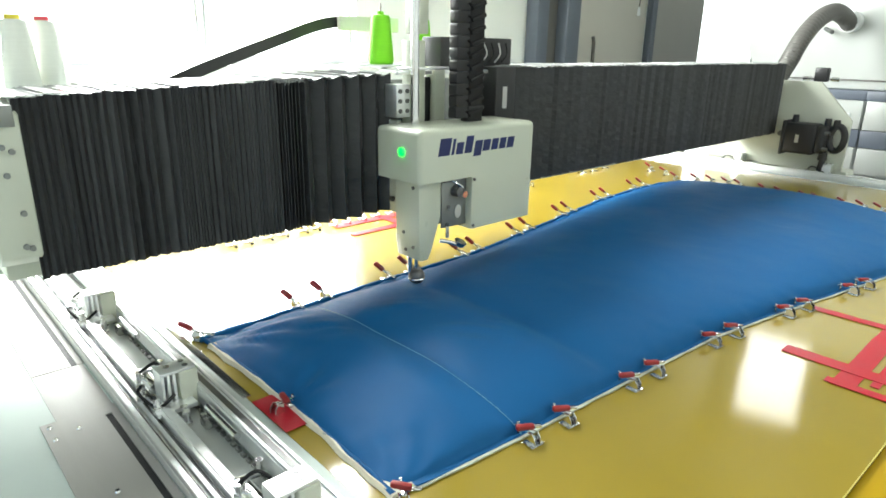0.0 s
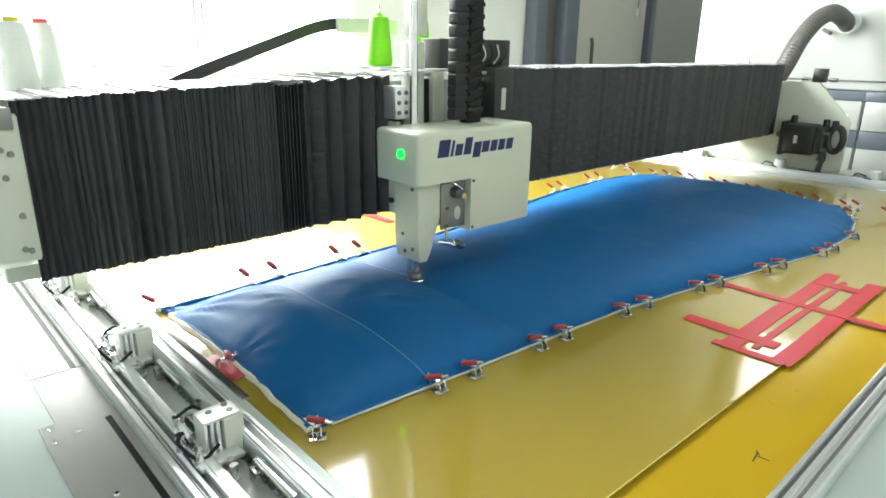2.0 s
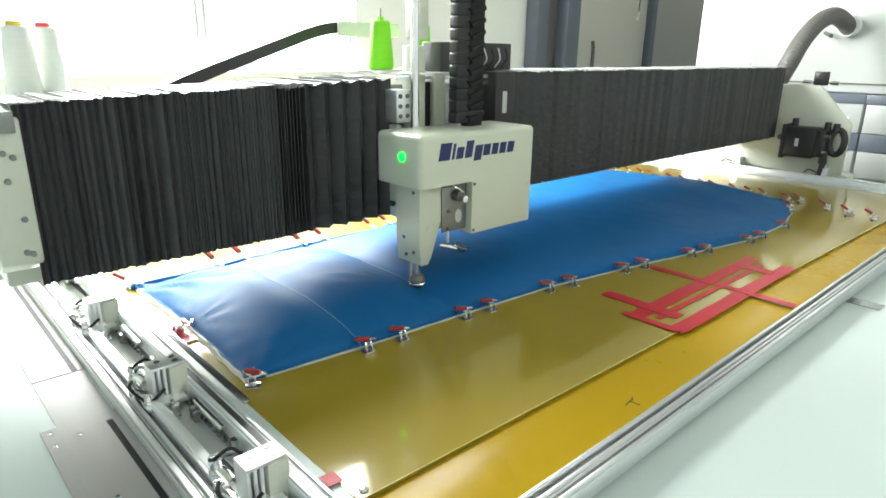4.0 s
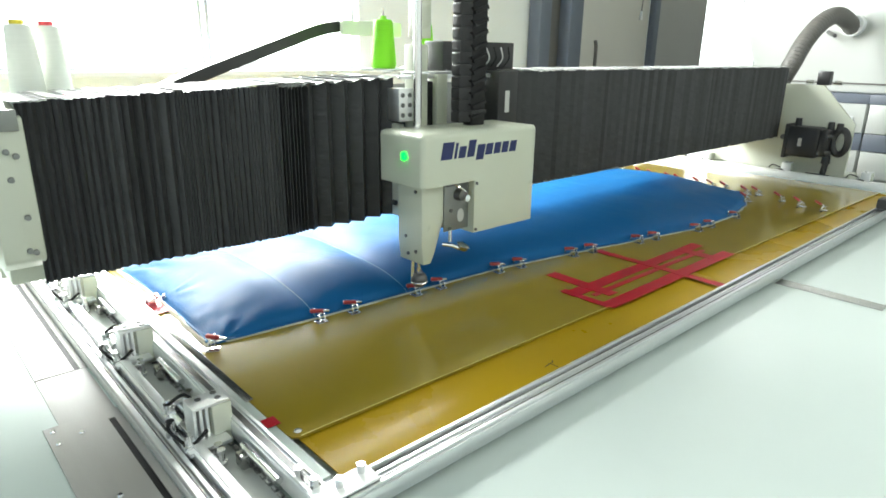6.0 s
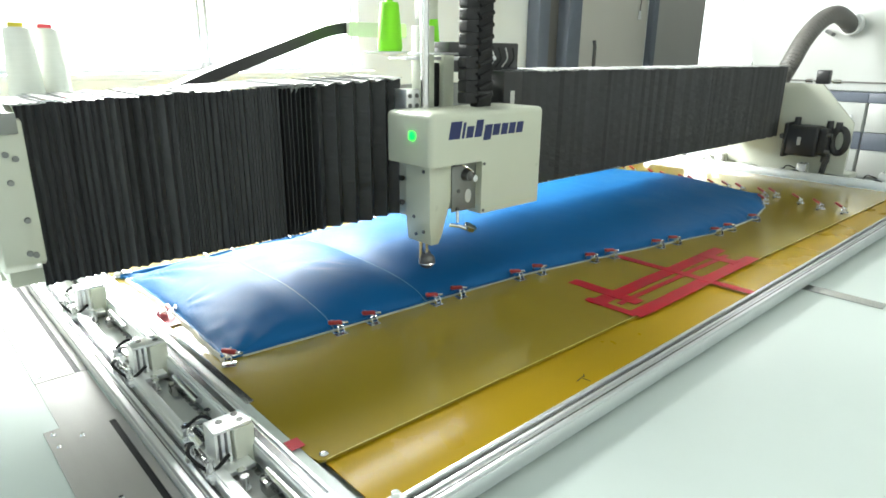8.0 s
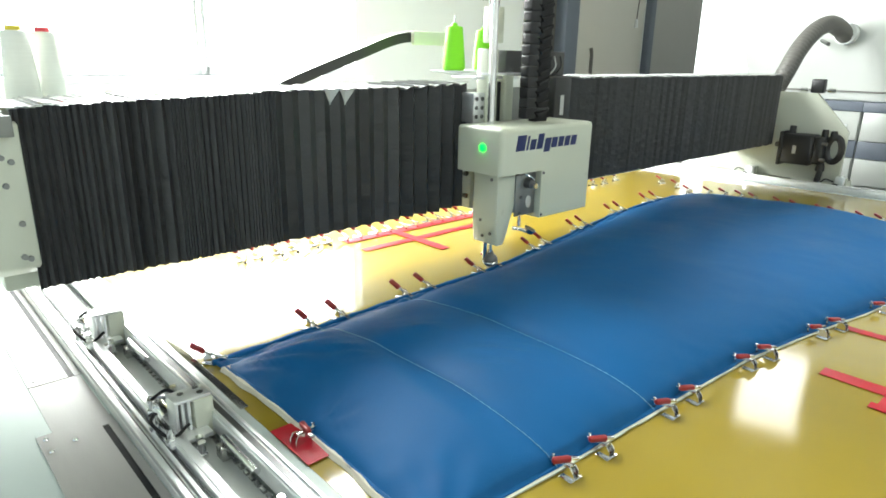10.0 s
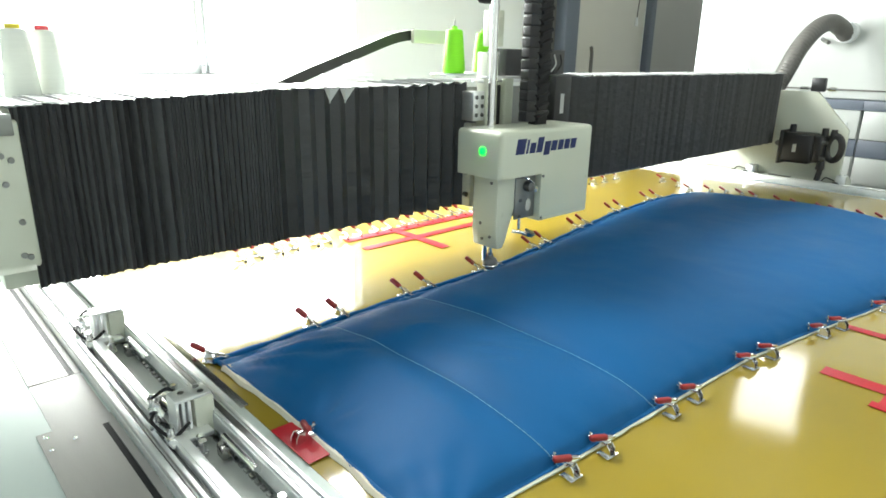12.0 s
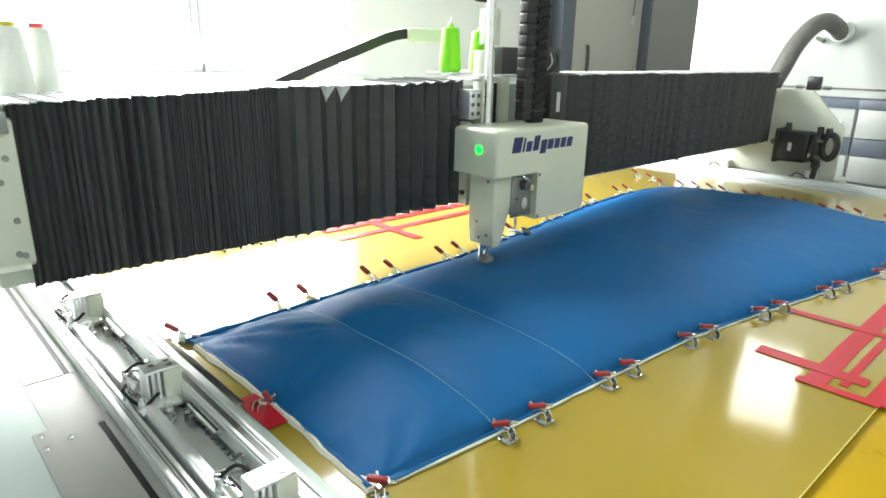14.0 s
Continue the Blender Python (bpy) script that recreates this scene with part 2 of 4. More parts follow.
def hall():
    x0, x1, y0, y1, h = HALL
    solid("floor", box(B(), x1 - x0 + 0.4, y1 - y0 + 0.4, 0.1, T((x0 + x1) / 2, (y0 + y1) / 2, -0.05)), M_FLOOR, "grey painted factory floor", "floor", kind="structure")
    solid("ceiling", box(B(), x1 - x0 + 0.4, y1 - y0 + 0.4, 0.12, T((x0 + x1) / 2, (y0 + y1) / 2, h + 0.06)), M_ROOF, "pale painted sheet ceiling", "ceiling", kind="structure")
    solid("wall_south", box(B(), x1 - x0, 0.2, h, T((x0 + x1) / 2, y0 - 0.1, h / 2)), M_INNERWALL, "plain grey-green painted wall", "wall", kind="structure")
    ea, eb, ec, ed = HIGH_WINDOW
    bm = B()
    box(bm, 0.2, y1 - y0, ec, T(x1 + 0.1, (y0 + y1) / 2, ec / 2)), box(bm, 0.2, y1 - y0, h - ed, T(x1 + 0.1, (y0 + y1) / 2, (h + ed) / 2))
    box(bm, 0.2, ea - y0, ed - ec, T(x1 + 0.1, (y0 + ea) / 2, (ec + ed) / 2)), box(bm, 0.2, y1 - eb, ed - ec, T(x1 + 0.1, (y1 + eb) / 2, (ec + ed) / 2))
    solid("wall_east", bm, M_INNERWALL, "grey-green painted wall with one high window", "wall", kind="structure")
    w = thing("window_2", "small high window in the end wall", "window", T(x1, 0, 0), kind="structure")
    for fy in (ea + 0.02, eb - 0.02):
        part("window_frame", box(B(), 0.05, 0.04, ed - ec, T(0.03, fy, (ec + ed) / 2), 0.004), M_GLASSFRAME, w)
    for fz in (ec + 0.02, ed - 0.02):
        part("window_frame", box(B(), 0.05, eb - ea - 0.08, 0.04, T(0.03, (ea + eb) / 2, fz), 0.004), M_GLASSFRAME, w)
    # west wall, out of view, with an opening added for the side fill
    bm = B()
    box(bm, 0.2, y1 - y0, 1.3, T(x0 - 0.1, (y0 + y1) / 2, 0.65)), box(bm, 0.2, y1 - y0, h - 4.45, T(x0 - 0.1, (y0 + y1) / 2, (h + 4.45) / 2))
    box(bm, 0.2, 1.4, 3.15, T(x0 - 0.1, y0 + 0.7, 2.875)), box(bm, 0.2, 1.4, 3.15, T(x0 - 0.1, y1 - 0.7, 2.875))
    solid("wall_west", bm, M_INNERWALL, "unseen grey painted wall with an opening added for light", "wall", kind="structure")
    # north wall: two window openings
    bm = B()
    wa, wb, sill, head = WINDOW
    da, db = 8.05, 9.75
    box(bm, da - x0, 0.2, sill, T((x0 + da) / 2, y1 + 0.1, sill / 2))
    box(bm, da - x0, 0.2, h - head, T((x0 + da) / 2, y1 + 0.1, (h + head) / 2))
    box(bm, db - da, 0.2, h - 2.7, T((da + db) / 2, y1 + 0.1, (h + 2.7) / 2))
    box(bm, wa - x0, 0.2, head - sill, T((wa + x0) / 2, y1 + 0.1, (head + sill) / 2))
    box(bm, da - wb, 0.2, head - sill, T((wb + da) / 2, y1 + 0.1, (head + sill) / 2))
    box(bm, x1 - db, 0.2, h, T((x1 + db) / 2, y1 + 0.1, h / 2))
    solid("wall_north", bm, M_WALL, "white painted wall with bright windows", "wall", kind="structure")
    w = thing("window_1", "white framed window bright with daylight", "window", T(0, y1, 0), kind="structure")
    part("window_sill", box(B(), wb - wa + 0.1, 0.24, 0.035, T((wa + wb) / 2, -0.02, sill - 0.018), 0.006), M_GLASSFRAME, w)
    for mx in (wa + 0.03, 0.35, 1.64, 1.69, wb - 0.03):
        part("window_frame", box(B(), 0.024, 0.05, head - sill, T(mx, 0.06, (sill + head) / 2), 0.006), M_BACKLIT, w)
    for mz in (sill + 0.03, head - 0.03):
        part("window_frame", box(B(), wb - wa - 0.12, 0.05, 0.06, T((wa + wb) / 2, 0.06, mz), 0.006), M_BACKLIT, w)
    solid("backdrop", box(B(), 26, 0.05, 8, T(5, y1 + 0.9, 2.5)), M_GLARE, "hazy white daylight outside the windows", "backdrop", kind="structure")
    # column, door leaf and panel on the north wall
    c = thing("column", "slate grey steel column before a white wall", "column", T(4.86, y1 - 0.14, 0), kind="structure")
    part("flange", box(B(), 0.16, 0.14, 3.38, T(-0.10, 0.06, 1.69), 0.008), M_SLATE, c)
    part("web", box(B(), 0.20, 0.08, 3.38, T(0.075, 0.09, 1.69), 0.004), M_HOSE, c)
    part("flange", box(B(), 0.20, 0.20, 3.38, T(0.28, 0.03, 1.69), 0.008), M_SLATE, c)
    solid("wall_panel", box(B(), 1.30, 0.03, 3.3, T(6.05, y1 - 0.017, 1.65), 0.004), M_BEIGE, "beige painted wall panel", "panel", kind="structure")
    d = thing("door_1", "closed grey steel door", "door", T(7.38, y1 - 0.03, 0), kind="structure")
    part("leaf", box(B(), 1.12, 0.05, 3.2, T(0.06, 0, 1.6), 0.004), M_GREYWALL, d)
    part("frame", box(B(), 0.10, 0.09, 3.3, T(-0.56, 0, 1.65), 0.004), M_SLATE, d)
    solid("conduit", tube(B(), [(5.72, y1 - 0.05, 1.2), (5.72, y1 - 0.05, 1.72), (5.70, y1 - 0.05, 1.78)], 0.018), M_HOSE, "thin grey conduit on the wall", "pipe")
    cd = thing("pull_cord", "hanging switch cord on the beige wall", "cord", T(6.53, y1 - 0.06, 0))
    part("cord", tube(B(), [(0, 0, 3.2), (0.005, 0, 2.5), (-0.03, 0, 2.1)], 0.006, 6), M_HOSE, cd)
    part("knob", cyl(B(), 0.02, 0.012, 0.09, T(-0.03, 0, 2.06)), M_GLASSFRAME, cd)
    # housings of the added fill lamps, out of view
    for cx, cy, wide, watts in FILL_SPOTS:
        f = thing("ceiling_light", "added fill light in a white pendant housing, out of view", "ceiling light", T(cx, cy, 3.39), group="ceiling lights")
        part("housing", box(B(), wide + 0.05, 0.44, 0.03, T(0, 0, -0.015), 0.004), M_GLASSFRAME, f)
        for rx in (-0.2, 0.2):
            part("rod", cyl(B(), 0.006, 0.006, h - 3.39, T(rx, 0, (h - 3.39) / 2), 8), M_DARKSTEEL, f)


hall()
# ---- the static table ----
TOP = 0.875


def table():
    t = thing("machine_table", "long white laminate machine table with steel edges", "table", T(0, 0, 0))
    part("tabletop", box(B(), 6.1, 4.75, 0.05, T(1.75, 1.375, TOP - 0.025), 0.006), M_TABLE, t)
    for lx in (-1.0, 1.2, 3.2, 4.6):
        for ly in (-0.7, 1.2, 3.1):
            part("leg", box(B(), 0.1, 0.1, TOP - 0.05, T(lx, ly, (TOP - 0.05) / 2), 0.008), M_CREAM, t)
    # steel cover plates with slots, on the near side of the rail
    for y0, y1, x0, sl in ((0.25, 1.40, 0.150, (0.25, 1.36)), (1.645, 3.3, 0.180, (1.645, 3.3))):
        p = thing("slot_plate", "brushed steel cover plate with a long dark slot", "plate", T(0, 0, TOP), group="slot plates")
        bm = B()
        sa, sb = 0.266, 0.279
        for xa, xb in ((x0, sa), (sb, 0.2945)):
            box(bm, xb - xa, y1 - y0, 0.003, T((xa + xb) / 2, (y0 + y1) / 2, 0.0019))
        if sl[1] < y1:
            box(bm, sb - sa, y1 - sl[1], 0.003, T((sa + sb) / 2, (y1 + sl[1]) / 2, 0.0019))
        part("plate", bm, M_PLATE, p)
        part("slot", box(B(), sb - sa, y1 - max(sl[0], y0), 0.001, T((sa + sb) / 2, (y1 + max(sl[0], y0)) / 2, 0.0006)), M_RUBBER, p, "dark slot")
        for sx, sy in ((x0 + 0.014, y1 - 0.02), (x0 + 0.014, y1 - 0.075), (x0 + 0.06, y1 - 0.06), (x0 + 0.014, y1 - 0.5), (x0 + 0.06, y1 - 0.32), (x0 + 0.014, y0 + 0.03), (x0 + 0.03, y0 + 0.12)):
            part("screw", cyl(B(), 0.006, 0.004, 0.003, T(sx, sy, 0.005), 12), M_CHROME, p)
    solid("lower_plate", box(B(), 0.111, 0.245, 0.0014, T(0.236, 1.5225, TOP + 0.0011)), M_PLATE, "dull steel filler plate between slot plates", "plate")
    bm = box(B(), 0.062, 0.33, 0.002, T(2.33, 0.58, TOP + 0.002))
    sp = thing("cover_strip", "narrow stainless strip set in the white tabletop", "plate", T(0, 0, 0))
    part("strip", bm, M_STEEL, sp)
    part("slot", box(B(), 0.04, 0.02, 0.001, T(2.345, 0.765, TOP + 0.0012)), M_RUBBER, sp)
    # fixed guide rail and drive trough
    for side, xs in (("near", 0.292), ("far", 4.52)):
        g = thing("guide_rail", "ribbed aluminium guide rail bolted to the table", "rail", T(xs, 1.75, TOP), group="guide rails")
        part("base", box(B(), 0.060, 3.5, 0.022, T(0.034, 0, 0.011), 0.003), M_ALU, g)
        for rx, rw, rh in ((0.007, 0.012, 0.016), (0.029, 0.009, 0.011), (0.052, 0.016, 0.018)):
            part("rib", box(B(), rw, 3.5, rh, T(rx + 0.004, 0, 0.022 + rh / 2), 0.002), M_ALU, g)
        for rx in (0.018, 0.040):
            part("groove", box(B(), 0.006, 3.5, 0.001, T(rx + 0.004, 0, 0.0226)), M_DARKSTEEL, g)
        tr = thing("drive_trough", "steel trough with a grey drive chain", "rail", T(xs + 0.065, 1.75, TOP), group="drive troughs")
        part("channel", box(B(), 0.075, 3.5, 0.006, T(0.0375, 0, 0.003)), M_UNIT, tr, "pale enamelled channel")
        chain = B()
        for i in range(150):
            box(chain, 0.008, 0.014, 0.006, T(0.067, -1.72 + i * 0.0231, 0.009))
        part("chain", chain, M_STEEL, tr, "grey link chain", smooth=False)


    gs = thing("edge_guide", "thin steel guide strip beside the sliding frame", "guide", T(0, 0, 0))
    part("strip", box(B(), 0.018, 2.1, 0.004, T(0.498, 2.205, 0.924), 0.0012), M_STEEL, gs)
    for gy in (3.22, 3.26):
        part("post", box(B(), 0.012, 0.012, 0.047, T(0.498, gy - 0.03, TOP + 0.0235)), M_DARKSTEEL, gs)


table()


# ---- the quilting frame, which slides along y ----
BLOCK_Y = (1.125, 1.580, 2.08, 2.66)
FAR_BLOCK_Y = (1.05, 1.51, 2.05, 2.60)


def clamp_block(frame_ob, x, y):
    b = part("clamp_block", box(B(), 0.040, 0.056, 0.092, T(0.004, 0, 0.046), 0.003), M_CREAM, frame_ob, "cream painted clamp block with finned cylinder", T(x, y, 0.886))
    part("cap", box(B(), 0.074, 0.050, 0.007, T(-0.016, 0, 0.0957), 0.002), M_ALU, b)
    for k in range(3):
        part("fin", box(B(), 0.007, 0.050, 0.082, T((-0.025 - 0.012 * k), 0.001, 0.051), 0.0015), M_ALU, b)
    for dx, dy in ((0.004, -0.010), (0.004, 0.014), (-0.030, 0.006)):
        part("hole", cyl(B(), 0.0065, 0.0065, 0.004, T(dx, dy, 0.0985), 14), M_DARKSTEEL, b)
    for k in range(2):
        part("piston_rod", cyl(B(), 0.005, 0.005, 0.05, T((0.012 - 0.02 * k), -0.018, 0.0), 10), M_DARKSTEEL, b)
    part("cylinder_body", cyl(B(), 0.019, 0.019, 0.07, T(-0.045, 0.075, 0.030) @ pose(0, 0, 0, 90), 18), M_CHROME, b)
    part("bracket", box(B(), 0.085, 0.045, 0.010, T(-0.035, -0.035, 0.024), 0.002), M_ALU, b)
    part("bracket", box(B(), 0.012, 0.10, 0.030, T(-0.062, 0.03, 0.020), 0.002), M_STEEL, b)
    part("lever", box(B(), 0.060, 0.016, 0.010, T(-0.036, 0.118, 0.046) @ pose(0, 0, 0, 0, 20, 25), 0.003), M_CHROME, b)
    for dx, dy in ((-0.078, 0.035), (-0.060, 0.10), (-0.070, -0.035)):
        part("fitting", lathe(B(), [(0.010, 0), (0.010, 0.012), (0.007, 0.014), (0.007, 0.026), (0.009, 0.028), (0.009, 0.036)], T(dx, dy, 0.022), 12), M_CHROME, b)
    part("air_hose", tube(B(), curve_points([(-0.078, 0.035, 0.056), (-0.092, 0.0, 0.058), (-0.066, -0.03, 0.030), (-0.030, -0.032, 0.05)], 14), 0.0038, 8), M_RUBBER, b)
    part("air_hose", tube(B(), curve_points([(-0.060, 0.10, 0.056), (-0.03, 0.085, 0.075), (-0.012, 0.04, 0.06)], 12), 0.0035, 8), M_RUBBER, b)
    for dy in (-0.075, -0.095, 0.16):
        part("stud", lathe(B(), [(0.010, 0), (0.010, 0.008), (0.006, 0.009), (0.006, 0.026), (0.008, 0.027), (0.008, 0.034)], T((-0.030 + 0.15 * (dy + 0.085)), dy, 0.006), 10), M_CHROME, b)
    part("lug", box(B(), 0.024, 0.03, 0.028, T(0.002, -0.12, 0.016), 0.003), M_STEEL, b)
    part("short_shaft", cyl(B(), 0.008, 0.008, 0.14, T(0.006, -0.18, 0.040) @ pose(0, 0, 0, 90), 14), M_CHROME, b)


def quilting_frame():
    f = thing("quilting_frame", "sliding aluminium quilting frame with clamp blocks", "frame", T(0, 0, 0))
    for xs, s in ((0.428, 1), (4.36, -1)):
        part("rail", box(B(), 0.040, 2.90, 0.040, T(xs + 0.02, 2.22, 0.915), 0.003), M_ALU, f)
        for dx, hgt in ((0.006, 0.008), (0.034, 0.006)):
            part("rib", box(B(), 0.008, 2.86, hgt, T(xs + dx, 2.22, 0.935 + hgt / 2), 0.002), M_ALU, f)
        part("groove", box(B(), 0.012, 2.86, 0.001, T(xs + 0.020, 2.22, 0.9356)), M_DARKSTEEL, f)
        xe = xs + 0.042 if s > 0 else xs - 0.045
        part("ledge", box(B(), 0.042, 2.70, 0.006, T(xe + 0.0215, 2.21, 0.896)), M_TABLE, f, "white ledge strip")
        xr = xs - 0.072 if s > 0 else xs + 0.112
        part("push_bar", box(B(), 0.020, 2.6, 0.026, T(xr, 2.12, 0.905), 0.003), M_ALU, f)
        for y in BLOCK_Y if s > 0 else FAR_BLOCK_Y:
            clamp_block(f, xs - 0.018 if s > 0 else xs + 0.125, y)
    for yb in (0.772, 3.62):
        part("crossbar", box(B(), 3.97, 0.056, 0.036, T(2.41, yb, 0.908), 0.003), M_ALUX, f)
        for dy, hgt in ((-0.022, 0.008), (0.004, 0.004), (0.021, 0.010)):
            part("rib", box(B(), 3.86, 0.010, hgt, T(2.41, yb + dy, 0.926 + hgt / 2), 0.002), M_ALUX, f)
        for dy in (-0.010, 0.0125):
            part("groove", box(B(), 3.86, 0.006, 0.001, T(2.41, yb + dy, 0.9266)), M_DARKSTEEL, f)
    part("end_stop", box(B(), 0.09, 0.05, 0.05, T(3.68, 0.765, 0.9615), 0.006), M_BLACKPAINT, f, "black end stop")
    part("corner_plate", box(B(), 0.12, 0.05, 0.005, T(0.488, 0.776, 0.9385), 0.0015), M_ALU, f)
    for bx, by in ((0.441, 0.848), (0.447, 0.806), (0.478, 0.778), (0.528, 0.785)):
        part("bolt", cyl(B(), 0.0075, 0.0075, 0.02, T(bx, by, 0.948), 12), M_CHROME, f)
    RIDES_FRAME.append((f, (0, 0, 0, 0)))


quilting_frame()


def sheets():
    outline = [(0.512, 3.59), (0.512, 1.03), (0.517, 1.012), (0.532, 1.003), (4.32, 0.93), (4.32, 3.59)]
    bm = prism(B(), outline, 0.006, T(0, 0, 0.900) @ pose(0, 0, 0, -90))
    s = solid("amber_board", bm, M_SHEET, "glossy amber plastic board clamped in the frame", "board", smooth=False)
    RIDES_FRAME.append((s, (0, 0, 0, 0)))
    s = solid("amber_board", box(B(), 3.79, 0.21, 0.004, T(2.425, 0.905, 0.8905), 0.001), M_SHEET2, "narrow amber plastic board lapped under the main board", "board")
    RIDES_FRAME.append((s, (0, 0, 0, 0)))
    # thin pale strip paints the light caught along the board's near edge
    tilt = Matrix.Rotation(math.atan2(0.93 - 1.003, 4.32 - 0.532), 4, "Z")
    lip = box(B(), 3.786, 0.0024, 0.0012, T(2.426, 0.9665 + 0.0012, 0.9006) @ tilt)
    ob = solid("board_edge_glint", lip, M_EDGEGLINT, "pale highlight painted along the amber board edge", "edge")
    RIDES_FRAME.append((ob, (0, 0, 0, 0)))
    ob = solid("board_screw", lathe(B(), [(0.009, 0), (0.009, 0.002), (0.005, 0.005), (0.002, 0.0055)], T(0.536, 1.022, 0.900), 14), M_CHROME, "small screw at the board corner", "screw")
    RIDES_FRAME.append((ob, (0, 0, 0, 0)))
    ink = thing("pen_mark", "black pen marks on the amber board", "mark", T(1.17, 0.875, 0.8929))
    for dx, dy, l, w, rz in ((0, 0, 0.034, 0.0028, 8), (0.008, -0.012, 0.024, 0.0028, 95), (0.020, 0.003, 0.014, 0.0028, 40)):
        part("stroke", box(B(), l, w, 0.0006, pose(dx, dy, 0, 0, 0, rz)), M_INK, ink)
    RIDES_FRAME.append((ink, (1.17, 0.875, 0.8929, 0)))
    tapes = [(1.585, 2.46, 1.122, 0.05, 0), (1.60, 2.45, 0.988, 0.05, 0), (1.64, 2.40, 1.068, 0.02, 0), (1.03, 1.29, 1.70, 0.05, 1), (0.83, 1.34, 2.06, 0.035, 1), (1.0, 1.14, 2.33, 0.05, 1), (0.98, 1.16, 1.60, 0.03, 1),
             (1.41, 2.25, 2.887, 0.04, 0), (1.42, 2.30, 3.03, 0.05, 0), (2.69, 3.055, 1.683, 0.045, 1), (1.81, 1.96, 0.535, 0.05, 1), (1.065, 1.10, 0.506, 0.03, 1)]
    for i, (a, b, c, w, d) in enumerate(tapes):
        bm = B()
        n = max(2, int((b - a) / 0.06))
        hw = w / 2
        rows = []
        for k in range(n + 1):
            u = a + (b - a) * k / n
            off = 0.004 * noise.noise(Vector((u * 6, i * 3.1, 0)))
            z = 0.9012 + 0.0003 * i
            rows.append([(u, c - hw + off, z), (u, c + hw + off, z)] if d == 0 else [(c + hw + off, u, z), (c - hw + off, u, z)])
        vs = [[bm.verts.new(p) for p in r] + [bm.verts.new((p[0], p[1], p[2] + 0.0008)) for p in r[::-1]] for r in rows]
        for p, q in zip(vs, vs[1:]):
            for e in range(4):
                bm.faces.new((p[e], q[e], q[(e + 1) % 4], p[(e + 1) % 4]))
        bm.faces.new(vs[0]), bm.faces.new(vs[-1][::-1])
        bmesh.ops.recalc_face_normals(bm, faces=bm.faces[:])
        ob = solid("tape_strip", bm, M_RED, "strip of red adhesive tape on the amber board", "tape", group="red tapes", smooth=False)
        RIDES_FRAME.append((ob, (0, 0, 0, 0)))


sheets()


def lerp(table_, x):
    for (a, p), (b, q) in zip(table_, table_[1:]):
        if x <= b:
            u = max(0.0, (x - a) / (b - a))
            return p + (q - p) * u
    return table_[-1][1]


NEAR = ((0.56, 1.515), (0.85, 1.49), (1.25, 1.468), (1.6, 1.445), (1.95, 1.385), (2.31, 1.315), (2.70, 1.24), (3.07, 1.24), (3.35, 1.30), (3.62, 1.43))
FAR = ((0.53, 2.32), (0.85, 2.34), (1.25, 2.365), (1.6, 2.375), (1.95, 2.43), (2.33, 2.50), (2.75, 2.575), (3.15, 2.61), (3.4, 2.60), (3.62, 2.52))
SEAMS = (0.862, 1.190)
BASE = 0.9015


def quilt_height(x, y):
    n, f = lerp(NEAR, x), lerp(FAR, x)
    v = min(1, max(0, (y - n - 0.014) / (f - n - 0.052)))
    u = min(1, max(0, (x - 0.55) / 3.07))
    ev = (4 * v * (1 - v)) ** 0.45
    eu = min(1.0, (u / 0.075)) ** 0.6 * min(1.0, (1 - u) / 0.06) ** 0.6
    h = 0.074 * ev * eu
    for sx, deep in zip(SEAMS, (0.020, 0.021)):
        h -= deep * ev * math.exp(-(abs(x - sx) / 0.055) ** 1.4)
    h += 0.014 * ev * eu * noise.noise(Vector((x * 2.2, y * 2.6, 3)))
    # the far margin stays flat and puckered
    h += 0.007 * max(0, 1 - abs(y - f + 0.018) / 0.022) * (0.6 + noise.noise(Vector((x * 26, y * 9, 4))))
    edge = (1 - min(1, ev * eu * 1.3))
    h += 0.005 * edge * noise.noise(Vector((x * 22, y * 22, 7))) + 0.0016 * noise.noise(Vector((x * 14, y * 9, 1))) * ev
    # folds that fan out from the pinned corners and from the clamp on the short edge
    for cx, cy, reach, size, many in ((0.55, lerp(FAR, 0.55), 0.24, 0.011, 17), (0.56, 1.515, 0.16, 0.0075, 11), (0.55, 1.89, 0.12, 0.0050, 9)):
        r, a = math.hypot(x - cx, y - cy), math.atan2(y - cy, x - cx)
        h += size * math.exp(-((r / reach - 0.35) / 0.6) ** 2) * math.sin(a * many + 2.5 * noise.noise(Vector((x * 9, y * 9, 2)))) * min(1, eu * ev * 1.6)
    # slack creases between the first seam and the short edge
    for cx, cy in ((0.78, 2.10), (0.98, 2.02), (1.05, 1.80)):
        h += 0.0075 * math.exp(-((x - cx) / 0.08) ** 2 - ((y - cy) / 0.08) ** 2) * noise.noise(Vector(((x + y) * 30, (x - y) * 8, cx * 9)))
    # long pulls towards the line being sewn
    h += 0.004 * math.exp(-((x - 0.98) / 0.16) ** 2) * math.sin(y * 16 + 3 * noise.noise(Vector((x * 3, y * 2, 8)))) * ev
    return BASE + 0.004 + max(0.0, h)


